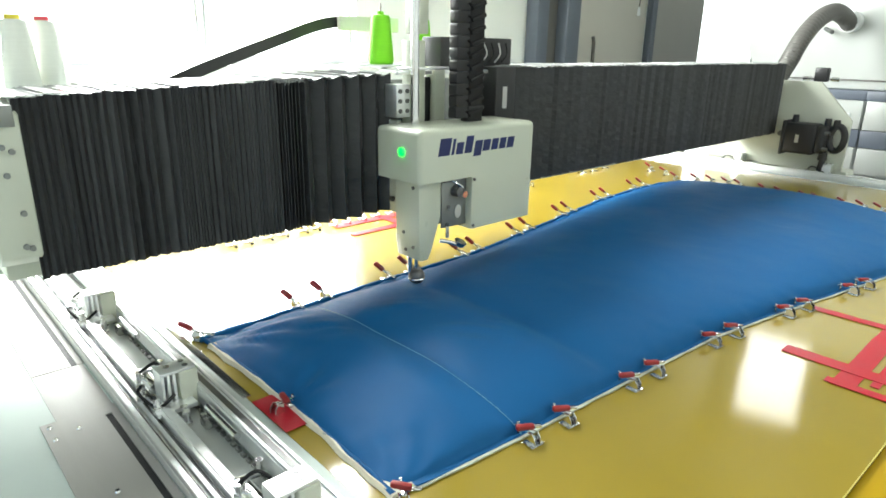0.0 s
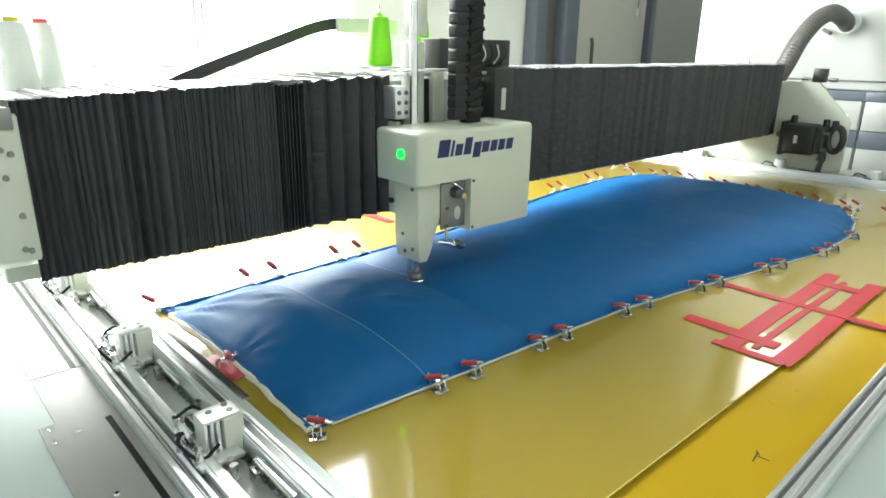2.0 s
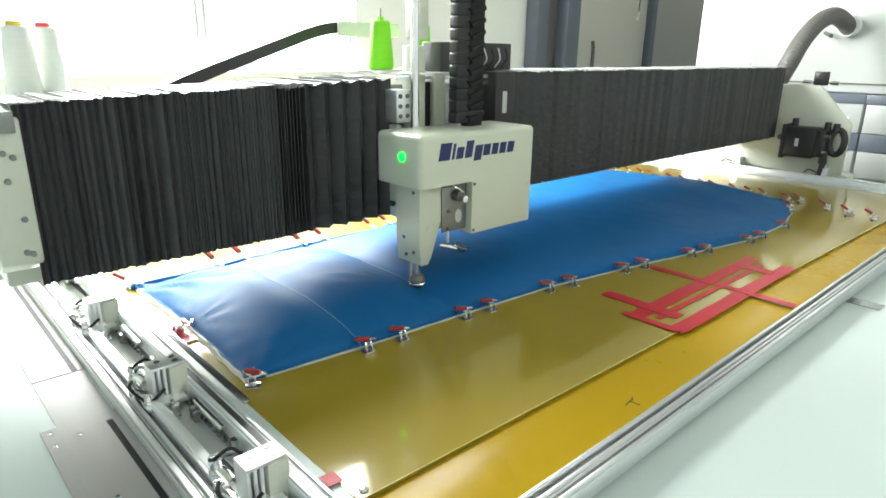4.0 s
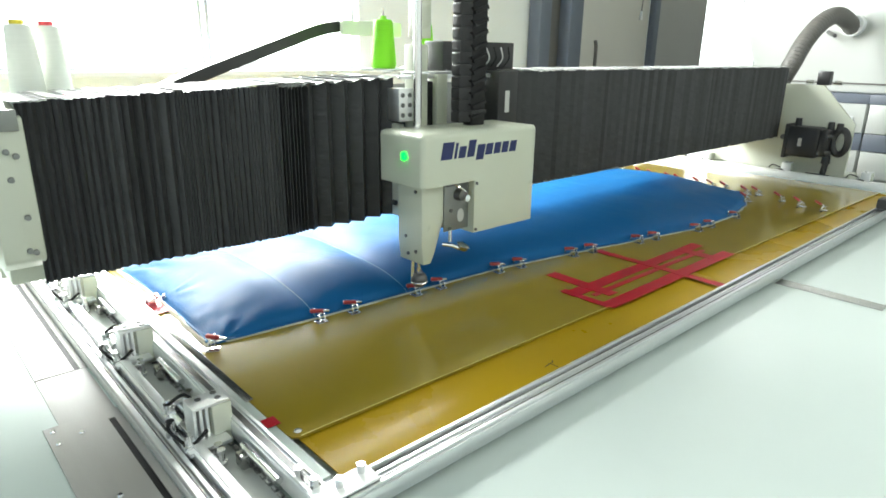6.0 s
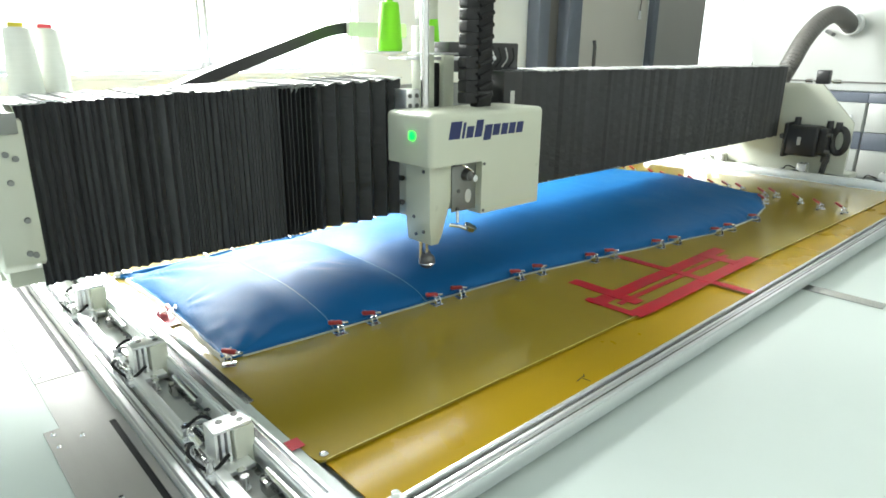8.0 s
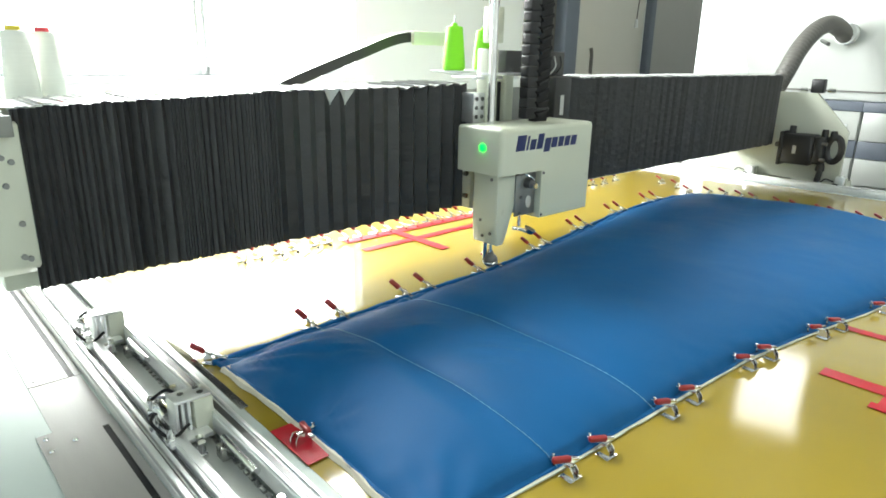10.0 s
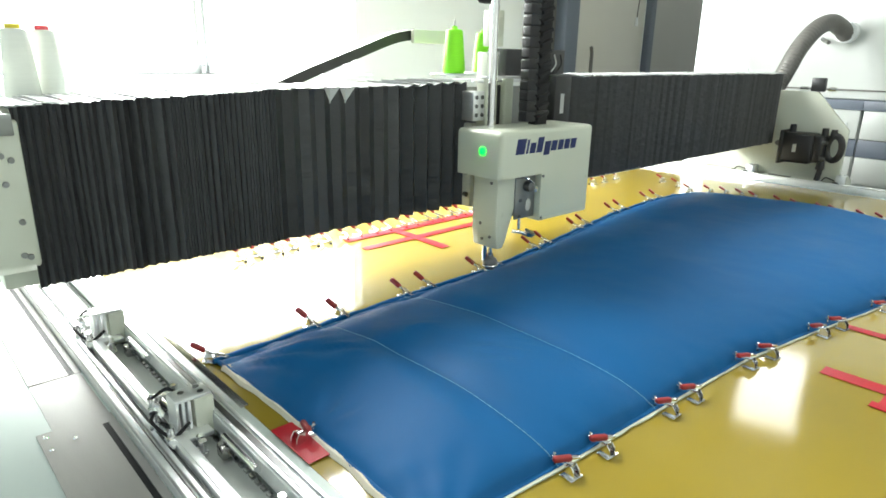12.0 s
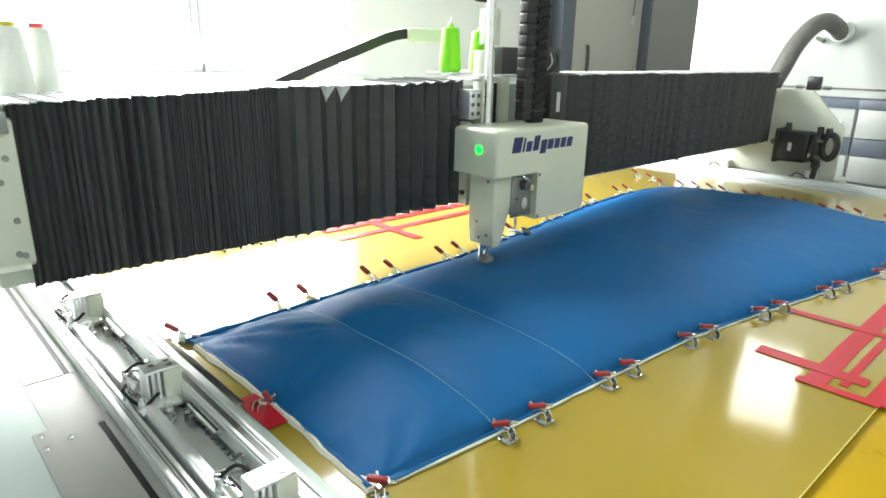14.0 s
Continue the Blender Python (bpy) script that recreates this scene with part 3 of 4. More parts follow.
def quilt():
    bm = B()
    nu, nv = 190, 76
    top = []
    for i in range(nu + 1):
        u = i / nu
        u = u + 0.06 * math.sin(2 * math.pi * u) * -0.5
        x0 = 0.55 + 3.07 * u
        row = []
        for j in range(nv + 1):
            v = j / nv
            v = 0.5 - 0.5 * math.cos(math.pi * v) * (0.8 + 0.2 * abs(2 * v - 1))
            pull = 0.03 * math.sin(math.pi * v) ** 0.7
            x = x0 + pull * max(0, 1 - u * 9) * 0.5 + 0.003 * noise.noise(Vector((v * 10, 2, 0))) * max(0, 1 - u * 30)
            n, f = lerp(NEAR, x0), lerp(FAR, x0)
            wob = 0.006 * noise.noise(Vector((x0 * 7, 0 if v < 0.5 else 9, 0)))
            y = n + (f - n) * v + wob * (abs(2 * v - 1) ** 6)
            row.append(bm.verts.new((x, y, quilt_height(x0, n + (f - n) * v))))
        top.append(row)
    for a, b in zip(top, top[1:]):
        for j in range(nv):
            bm.faces.new((a[j], b[j], b[j + 1], a[j + 1]))
    rim = [top[i][0] for i in range(nu + 1)] + [top[nu][j] for j in range(1, nv + 1)] + [top[i][nv] for i in range(nu - 1, -1, -1)] + [top[0][j] for j in range(nv - 1, 0, -1)]
    low = [bm.verts.new((v.co.x, v.co.y, BASE)) for v in rim]
    k = len(rim)
    for i in range(k):
        bm.faces.new((rim[(i + 1) % k], rim[i], low[i], low[(i + 1) % k]))
    bm.faces.new(low)
    q = thing("quilt", "long padded blue fabric quilt stretched on the board", "quilt", T(0, 0, 0))
    part("cover", bm, M_BLUE, q)
    edges = ([(x, lerp(FAR, x) + 0.002) for x in np.linspace(0.545, 3.60, 200)], [(x, lerp(NEAR, x) + 0.004) for x in np.linspace(0.57, 3.60, 200)],
             [(0.556 + 0.014 * math.sin(math.pi * v), 1.52 + 0.80 * v) for v in np.linspace(0, 1, 70)], [(3.615 + 0.01 * math.sin(math.pi * v), 1.44 + 1.07 * v) for v in np.linspace(0, 1, 70)])
    for k, line in enumerate(edges):
        big = (0.0075, 0.0028, 0.0058, 0.006)[k]
        pts = [(x + 0.003 * noise.noise(Vector((x * 13, y * 13, k))), y + 0.004 * noise.noise(Vector((x * 11, y * 11, k + 5))), BASE + big * 0.8) for x, y in line]
        rad = [big * (1 + 0.45 * noise.noise(Vector((p[0] * 17, p[1] * 17, k + 9)))) for p in pts]
        part("hem", tube(B(), pts, lambda i: rad[i], 10), M_BLUE, q, "puckered blue hem")
    RIDES_FRAME.append((q, (0, 0, 0, 0)))
    # white wadding peeping out along the edges
    bm = B()
    rows = []
    for i in range(90):
        v = i / 89
        n, f = lerp(NEAR, 0.56), lerp(FAR, 0.56)
        y = n + (f - n) * (0.0 + 0.95 * v)
        xi = 0.60 + 0.03 * math.sin(math.pi * v)
        xo = 0.543 + 0.02 * math.sin(math.pi * v) + 0.006 * noise.noise(Vector((y * 14, 0, 0))) - 0.006 * math.sin(math.pi * v)
        h = 0.009 + 0.003 * noise.noise(Vector((y * 16, 5, 0)))
        rows.append([bm.verts.new((xo, y, BASE)), bm.verts.new((xo + 0.006, y, BASE + h)), bm.verts.new((xi, y, BASE + h * 0.6)), bm.verts.new((xi, y, BASE))])
    for a, b in zip(rows, rows[1:]):
        for j in range(4):
            bm.faces.new((a[j], a[(j + 1) % 4], b[(j + 1) % 4], b[j]))
    bm.faces.new(rows[0]), bm.faces.new(rows[-1][::-1])
    bmesh.ops.recalc_face_normals(bm, faces=bm.faces[:])
    w = solid("wadding", bm, M_WADDING, "fluffy white wadding along the quilt edge", "wadding")
    RIDES_FRAME.append((w, (0, 0, 0, 0)))
    bm = B()
    rows = []
    for i in range(160):
        x = 0.6 + 2.9 * i / 159
        n = lerp(NEAR, x)
        o = 0.007 + 0.004 * noise.noise(Vector((x * 16, 4, 0)))
        rows.append([bm.verts.new((x, n - o, BASE)), bm.verts.new((x, n - o, BASE + 0.003)), bm.verts.new((x, n + 0.006, BASE + 0.003)), bm.verts.new((x, n + 0.006, BASE))])
    for a, b in zip(rows, rows[1:]):
        for j in range(4):
            bm.faces.new((a[(j + 1) % 4], a[j], b[j], b[(j + 1) % 4]))
    bm.faces.new(rows[0]), bm.faces.new(rows[-1][::-1])
    bmesh.ops.recalc_face_normals(bm, faces=bm.faces[:])
    w = solid("backing_cloth", bm, M_BACKING, "pale backing cloth edge under the blue quilt", "cloth")
    RIDES_FRAME.append((w, (0, 0, 0, 0)))
    # stitched seams: short lengths of thread; the second line is laid as the needle passes
    for k, sx in enumerate(SEAMS):
        seam = thing("seam", "straight line of pale stitching across the quilt", "stitching", T(0, 0, 0), group="seams")
        RIDES_FRAME.append((seam, (0, 0, 0, 0)))
        n, f = lerp(NEAR, sx), lerp(FAR, sx)
        m = 44
        for i in range(m):
            ya, yb = n + (f - n) * (i + 0.06) / m, n + (f - n) * (i + 0.94) / m
            za, zb = quilt_height(sx, ya), quilt_height(sx, yb)
            bm = B()
            tube(bm, [(0, -(yb - ya) / 2, (za - zb) / 2), (0, 0, 0.0012), (0, (yb - ya) / 2, (zb - za) / 2)], 0.0008, 6)
            p = part("stitch", bm, M_THREAD, seam, "", T(sx, (ya + yb) / 2, (za + zb) / 2 + 0.0006))
            if k:
                STITCHES.append((p, (sx, (ya + yb) / 2, (za + zb) / 2 + 0.0006)))


quilt()


def toggle_clamp(handle_rot, at, label, root=(0, 0, 0.022), wide=0.0195):
    c = thing("toggle_clamp", label, "clamp", group="toggle clamps")
    c.matrix_basis = at
    part("base", box(B(), 0.034, 0.030, 0.003, T(0, 0, 0.0015), 0.001), M_CHROME, c)
    for sx in (-0.008, 0.008):
        part("bracket", prism(B(), [(-0.013, 0), (0.013, 0), (0.010, 0.020), (-0.004, 0.024), (-0.012, 0.014)], 0.0022, pose(sx, 0, 0.003, 0, 0, 90)), M_CHROME, c)
    part("arm", box(B(), 0.009, 0.052, 0.005, T(0, 0.024, 0.021) @ pose(0, 0, 0, -8), 0.0015), M_CHROME, c)
    sp = part("spindle", cyl(B(), 0.003, 0.003, 0.026, T(0, 0.044, 0.013), 10), M_CHROME, c)
    part("tip", cyl(B(), 0.006, 0.005, 0.006, T(0, 0.044, 0.003), 12), M_RUBBER, sp)
    h = part("handle", box(B(), 0.0095, 0.020, 0.005, T(0, -0.008, 0), 0.0015), M_CHROME, c, "", Matrix.Translation(root) @ handle_rot)
    part("grip", box(B(), wide, 0.040, 0.012, T(0, -0.034, 0), 0.0045), M_HANDLE, h, "red vinyl grip")
    return c


def clamps():
    upright = toggle_clamp(pose(0, 0, 0, -36, 0, 30), T(0.546, 2.355, BASE), "steel toggle clamp with a raised red grip")
    flat = toggle_clamp(pose(0, 0, 0, -4, 0, -112), T(0.546, 1.49, BASE), "steel toggle clamp with a red grip folded down", (0.030, 0.010, 0.024), 0.013)
    lean = toggle_clamp(pose(0, 0, 0, -28, 0, 110), T(3.60, 2.60, BASE), "steel toggle clamp with a slanting red grip", wide=0.013)
    lean_at = []
    up_at, flat_at = [(0.546, 2.345, 215)], [(0.555, 1.488, -30)]
    for x in (0.846, 0.95, 1.205, 1.31, 1.56, 1.655, 1.934, 2.035, 2.333, 2.424, 2.751, 2.845, 3.15, 3.245):
        up_at.append((x, lerp(FAR, x) + 0.020, 180 + 8 * noise.noise(Vector((x * 9, 0, 0)))))
    for x in (0.862, 0.972, 1.205, 1.305, 1.57, 1.672, 1.93, 2.03, 2.29, 2.39, 2.66, 2.77, 3.03):
        flat_at.append((x, lerp(NEAR, x) - 0.030, -4 + 14 * noise.noise(Vector((x * 7, 3, 0)))))
    for x, y in ((3.60, 2.60), (3.66, 2.50), (3.69, 2.42), (3.70, 2.33), (3.69, 2.25), (3.68, 2.11), (3.67, 2.02), (3.66, 1.89), (3.66, 1.83), (3.65, 1.70), (3.66, 1.62), (3.66, 1.54), (3.62, 1.40), (3.45, 1.33)):
        lean_at.append((x, y, 90 + 16 * noise.noise(Vector((x * 5, y * 6, 0)))))
    # a second row along the far edge of the board, in pairs
    for i in range(12):
        for dx in (0.0, 0.067):
            x = 0.972 + 0.156 * i + dx + 0.008 * noise.noise(Vector((i * 1.7, dx * 9, 0)))
            up_at.append((x, 3.075, 180 + 14 * noise.noise(Vector((x * 2.3, 8, 0)))))
    for x, y in ((3.35, 3.11), (3.46, 3.10), (3.62, 3.12), (3.77, 2.87), (3.72, 2.74), (3.66, 1.355), (3.61, 1.215), (3.55, 1.094), (3.55, 0.99)):
        lean_at.append((x, y, 90 + 30 * noise.noise(Vector((x * 5, y * 6, 0)))))
    flat_at.append((0.532, 1.885, -75))
    for proto, spots in ((upright, up_at), (flat, flat_at), (lean, lean_at)):
        for i, (x, y, rz) in enumerate(spots):
            c = proto if i == 0 else copy_thing(proto, pose(x, y, BASE, 0, 0, rz))
            if i == 0:
                c.matrix_basis = pose(x, y, BASE, 0, 0, rz)
            RIDES_FRAME.append((c, (x, y, BASE, rz)))


clamps()
# ---- beam, bellows and end brackets ----
BEAM_Y = 1.60


def beam():
    b = thing("gantry_beam", "long cream steel gantry beam behind black bellows", "beam", T(0, 0, 0))
    part("beam_body", box(B(), 4.3, 0.18, 0.39, T(2.33, BEAM_Y + 0.18, 1.305), 0.006), M_CREAM, b)
    # unseen lip, added to keep window gleam off the board before the quilt
    part("glare_baffle", box(B(), 4.3, 0.012, 0.03, T(2.33, BEAM_Y + 0.262, 1.096), 0.003), M_CREAM, b)
    part("slideway", box(B(), 4.2, 0.03, 0.03, T(2.33, BEAM_Y + 0.075, 1.44), 0.003), M_STEEL, b)
    part("slideway", box(B(), 4.2, 0.03, 0.03, T(2.33, BEAM_Y + 0.075, 1.24), 0.003), M_STEEL, b)
    e = thing("end_bracket", "cream enamelled end bracket with screws", "bracket", T(0, 0, 0), group="end brackets")
    part("plate", prism(B(), [(1.59, 1.19), (1.59, 1.505), (1.70, 1.53), (2.05, 1.53), (2.05, 1.17), (1.63, 1.165)], 0.082, pose(0.246, 0, 0, 0, 0, 90), 0.006), M_CREAM, e)
    part("bellows_plate", box(B(), 0.07, 0.012, 0.045, T(0.20, 1.584, 1.50), 0.002), M_GUNMETAL, e)
    # box drawn out past the view, so it blocks window light on the table
    part("side_box", box(B(), 1.05, 0.32, 0.35, T(-0.37, 1.82, 1.355), 0.012), M_CREAM, e)
    part("foot", box(B(), 0.30, 0.25, 1.18 - TOP, T(-0.62, 1.86, (1.18 + TOP) / 2), 0.01), M_CREAM, e)
    for sx, sz in ((0.205, 1.435), (0.222, 1.425), (0.205, 1.375), (0.222, 1.29), (0.215, 1.215), (0.226, 1.21)):
        part("screw", cyl(B(), 0.007, 0.006, 0.010, T(sx, 1.587, sz) @ pose(0, 0, 0, 90), 12), M_GUNMETAL, e)
    e = thing("end_bracket", "cream enamelled end bracket carrying a black motor", "bracket", T(0, 0, 0), group="end brackets")
    part("plate", prism(B(), [(1.18, 0.94), (1.177, 1.257), (1.39, 1.483), (2.05, 1.483), (2.05, 0.94)], 0.03, pose(4.535, 0, 0, 0, 0, 90), 0.004), M_CREAM, e)
    part("foot", box(B(), 0.16, 0.9, 0.066, T(4.60, 1.6, TOP + 0.033), 0.004), M_CREAM, e)
    m = thing("servo_motor", "black servo motor on the cream bracket", "motor", T(4.44, 1.335, 1.135))
    part("body", box(B(), 0.15, 0.20, 0.19, T(0, 0.085, 0), 0.02, 3), M_BLACKPAINT, m)
    part("flange", box(B(), 0.165, 0.024, 0.215, T(0.0, 0.175, 0), 0.006), M_BLACKPAINT, m)
    part("end_cap", box(B(), 0.135, 0.06, 0.17, T(0, -0.04, 0.004), 0.02, 3), M_BLACKPAINT, m)
    part("end_ring", tube(B(), [(0, -0.115 + 0.042 * math.cos(a * math.pi / 12), 0.015 + 0.075 * math.sin(a * math.pi / 12)) for a in range(25)], 0.020, 10), M_BLACKPAINT, m)
    for dy, dz in ((0.14, 0.115), (-0.05, 0.105), (-0.10, 0.10)):
        part("connector", cyl(B(), 0.022, 0.018, 0.055, T(0, dy, dz), 12), M_BLACKPAINT, m)
    for dz in (-0.05, 0.05):
        part("cap_screw", cyl(B(), 0.012, 0.012, 0.03, T(-0.06, -0.075, dz) @ pose(0, 0, 0, 90), 10), M_DARKSTEEL, m)
    part("lead", tube(B(), [(0, -0.055, -0.06), (0, -0.058, -0.13), (0, -0.05, -0.195)], 0.018, 8), M_BLACKPAINT, m)
    part("lead_gland", cyl(B(), 0.027, 0.024, 0.05, T(0, -0.056, -0.10), 12), M_BLACKPAINT, m)
    part("shaft", cyl(B(), 0.018, 0.018, 0.05, T(0.07, 0.235, 0.01) @ pose(0, 0, 0, 0, 90), 12), M_DARKSTEEL, m)
    part("label", box(B(), 0.001, 0.022, 0.05, T(-0.0757, 0.09, 0)), M_LABEL, m)
    part("mount", box(B(), 0.025, 0.12, 0.12, T(0.084, 0.085, 0), 0.004), M_CREAM, m)
    c = thing("limit_switch", "small black switch box on the bracket", "switch", T(4.535, 1.40, 1.483))
    part("body", box(B(), 0.06, 0.075, 0.085, T(0, 0, 0.0425), 0.008), M_BLACKPAINT, c)
    for dy in (-0.08, 0.08):
        part("gland", cyl(B(), 0.013, 0.013, 0.045, T(0, dy, 0.016) @ pose(0, 0, 0, 90), 12), M_CHROME, c)


beam()


def bellows(label, x_start, count, pitches, z_top, z_low):
    """Concertina of rigid panels. pitches(i, s): width of fold i when the head has gone the share s of its way."""
    b = thing("bellows", label, "bellows", T(0, 0, 0), group="bellows")
    edges = []
    for s in (0.0, 0.25, 0.5, 0.75, 1.0):
        x, row = x_start, []
        for i in range(count):
            p = pitches(i, s)
            row.append((x, p))
            x += p
        edges.append(row)
    for i in range(count):
        zt, zl = z_top(edges[0][i][0]), z_low(edges[0][i][0]) + 0.005 * noise.noise(Vector((i * 0.8, x_start, 2)))
        zt += 0.004 * noise.noise(Vector((i * 0.6, x_start, 6)))
        spans = [abs(row[i][1]) for row in edges]
        wide = max(spans) * (0.70 if max(spans) < 2 * min(spans) else 0.56)
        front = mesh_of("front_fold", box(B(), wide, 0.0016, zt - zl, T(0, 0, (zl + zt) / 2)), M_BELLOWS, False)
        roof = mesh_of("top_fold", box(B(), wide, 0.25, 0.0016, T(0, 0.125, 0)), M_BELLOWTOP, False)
        for half in (0, 1):
            for me, name in ((front, "front_fold"), (roof, "top_fold")):
                ob = new(name, me)
                ob.parent = b
                poses = []
                for row in edges:
                    x, p = row[i]
                    a = math.degrees(math.acos(min(1, abs(p) / 2 / wide)))
                    d = wide * math.sin(radians(a))
                    cx = x + p * (0.25 if half == 0 else 0.75)
                    turn = a if (half == 0) == (p > 0) else -a
                    if name == "front_fold":
                        poses.append((cx, BEAM_Y + d / 2, 0, 0, 0, turn))
                    else:
                        poses.append((cx, BEAM_Y - 0.003 + 0.004 * noise.noise(Vector((i * 1.3, x_start, 0))), zt + 0.005 - d * 0.2, 0, turn * 0.33, 0.8 * noise.noise(Vector((i * 2.1, 5, 0)))))
                ob.matrix_basis = pose(*poses[0])
                if name == "front_fold" and x_start < 2 and count - i in (9, 10):
                    fm = prism(B(), [(-0.017, 0), (0.017, 0), (0.017 if half == 0 else -0.017, -0.048)], 0.0010, T(0, -0.0032, zt + 0.002))
                    part("flap", fm, M_UNIT, ob, "pale folded corner", smooth=False)
                if abs(poses[0][0] - poses[-1][0]) > 0.001:
                    FOLDS.append((ob, poses))


HEAD_STEP = 0.34
N_WIDE = 5
# left concertina: narrow folds first, wide ones by the head; the head's move opens more of them
NARROW, WIDE = 0.0165, 0.0610
L_COUNT = 56


def left_pitch(i, s):
    j = L_COUNT - 1 - i
    base = WIDE if j < N_WIDE else (0.0195 if j == N_WIDE else NARROW * (1.4 if i < 10 else 2.3 if i < 17 else 0.8 if i < 26 else 1.4 if i < 34 else 0.9) * (1 + 0.6 * noise.noise(Vector((i * 0.83, 2.2, 0)))))
    if j in (N_WIDE, *range(N_WIDE + 1, N_WIDE + 8)):
        base += s * HEAD_STEP / 8
    return base


# the narrow folds fill what is left between the end bracket and the wide folds
L_WIDE = sum(left_pitch(i, 0) for i in range(L_COUNT - N_WIDE, L_COUNT))
NARROW *= (1.002 - L_WIDE) / (sum(left_pitch(i, 0) for i in range(L_COUNT - N_WIDE)))
L_LEN = sum(left_pitch(i, 0) for i in range(L_COUNT))
bellows("black concertina bellows with grey top, fine folds", 1.245 - L_LEN, L_COUNT, left_pitch, lambda x: 1.535 + 0.036 * (x - 0.25), lambda x: 1.13)
R_COUNT = 92
R_LEN = 4.47 - 1.775


R_SHARE = [1 + 0.7 * noise.noise(Vector((i * 0.71, 4.4, 0))) for i in range(R_COUNT)]
R_SHARE = [v / sum(R_SHARE) for v in R_SHARE]


def right_pitch(i, s):
    return (R_LEN - s * HEAD_STEP) * R_SHARE[i]


# built from its far end, so that the far end stays put
def bellows_right():
    n = R_COUNT
    bellows("black concertina bellows stretched to the end bracket", 4.47, n, lambda i, s: -right_pitch(i, s), lambda x: 1.585, lambda x: 1.142)


bellows_right()


# ---- the head carriage, which slides along x ----
def carriage():
    c = thing("head_carriage", "steel carriage with column, shelf and cable box", "carriage", T(0, 0, 0))
    part("slide_plate", box(B(), 0.50, 0.02, 0.42, T(1.505, BEAM_Y + 0.035, 1.34), 0.003), M_GUNMETAL, c)
    part("bearing_block", box(B(), 0.055, 0.06, 0.10, T(1.248, BEAM_Y - 0.03, 1.49), 0.003), M_ALU, c)
    for dz in (-0.03, 0, 0.03):
        for dx in (-0.014, 0.014):
            part("socket_screw", cyl(B(), 0.007, 0.007, 0.004, T(1.248 + dx, BEAM_Y - 0.061, 1.49 + dz) @ pose(0, 0, 0, 90), 12), M_DARKSTEEL, c)
    for dz in (1.26, 1.18):
        part("socket_screw", cyl(B(), 0.009, 0.009, 0.012, T(1.222, BEAM_Y - 0.03, dz) @ pose(0, 0, 0, 90), 12), M_DARKSTEEL, c)
    part("side_plate", box(B(), 0.02, 0.05, 0.30, T(1.25, BEAM_Y - 0.01, 1.28), 0.003), M_CREAM, c)
    part("cable_box", box(B(), 0.36, 0.10, 0.10, T(1.68, BEAM_Y + 0.10, 1.635), 0.004), M_BLACKPAINT, c, "dark box crossed by cables")
    for k in range(5):
        x = 1.66 + 0.035 * k
        part("cable", tube(B(), curve_points([(x, BEAM_Y + 0.045, 1.60), (x + 0.012, BEAM_Y + 0.03, 1.63), (x + 0.004 * k, BEAM_Y + 0.04, 1.668)], 8), 0.003, 6), M_LABEL if k % 2 else M_RUBBER, c)
    dr = part("drive_box", box(B(), 0.10, 0.09, 0.26, T(1.70, BEAM_Y - 0.03, 1.46), 0.006), M_BLACKPAINT, c)
    part("label", box(B(), 0.022, 0.001, 0.075, T(1.695, BEAM_Y - 0.0757, 1.485)), M_LABEL, dr)
    part("bracket_arm", box(B(), 0.26, 0.02, 0.05, T(1.42, BEAM_Y + 0.35, 1.725), 0.004), M_CREAM, c)
    RIDES_CARRIAGE.append((c, (0, 0, 0)))
    # column, rod and thread shelf rise with the head
    r = thing("thread_rack", "steel column with polished rod and white thread shelf", "rack", T(0, 0, 0))
    part("column", box(B(), 0.055, 0.05, 0.30, T(1.305, BEAM_Y - 0.04, 1.52), 0.004), M_ENAMEL, r)
    part("column", box(B(), 0.045, 0.05, 0.22, T(1.395, BEAM_Y - 0.04, 1.48), 0.004), M_ENAMEL, r)
    part("cover", box(B(), 0.03, 0.04, 0.16, T(1.352, BEAM_Y - 0.03, 1.48), 0.003), M_RUBBER, r)
    for sx, sy in ((1.318, 1.745), (1.60, 1.87)):
        part("shelf", lathe(B(), [(0.012, -0.014), (0.030, -0.008), (0.078, -0.003), (0.086, 0.0), (0.084, 0.003), (0.02, 0.002)], T(sx, sy, 1.591), 30), M_TABLE, r, "round white thread dish")
        part("dish_arm", box(B(), 0.014, sy - 1.555, 0.010, T(sx, (sy + 1.555) / 2, 1.574), 0.002), M_ALU, r)
    part("arm_bar", box(B(), 0.40, 0.014, 0.012, T(1.43, 1.555, 1.574), 0.002), M_ALUX, r)
    part("shelf_arm", box(B(), 0.19, 0.05, 0.007, T(1.31, BEAM_Y - 0.10, 1.588), 0.002), M_ALUX, r)
    part("rod", cyl(B(), 0.0125, 0.0125, 0.75, T(1.235, 1.47, 1.80), 18), M_CHROME, r, "polished steel rod")
    part("switch_box", box(B(), 0.05, 0.05, 0.115, T(1.285, 1.52, 1.745), 0.004), M_ENAMEL, r, "pale enamel switch box")
    part("black_loop", tube(B(), curve_points([(1.20, 1.52, 2.1), (1.205, 1.52, 1.86), (1.245, 1.525, 1.83), (1.285, 1.52, 1.84)], 12), 0.010, 8), M_RUBBER, r)
    part("gland", cyl(B(), 0.018, 0.015, 0.05, T(1.285, 1.52, 1.825), 14), M_RUBBER, r)
    RIDES_HEAD.append((r, (0, 0, 0)))
    # black sleeve hose that carries the cables up
    s = thing("cable_sleeve", "black ribbed cable sleeve rising from the head", "hose", T(0, 0, 0))
    part("spine", box(B(), 0.064, 0.036, 0.80, T(1.446, 1.440, 1.82), 0.005), M_RUBBER, s)
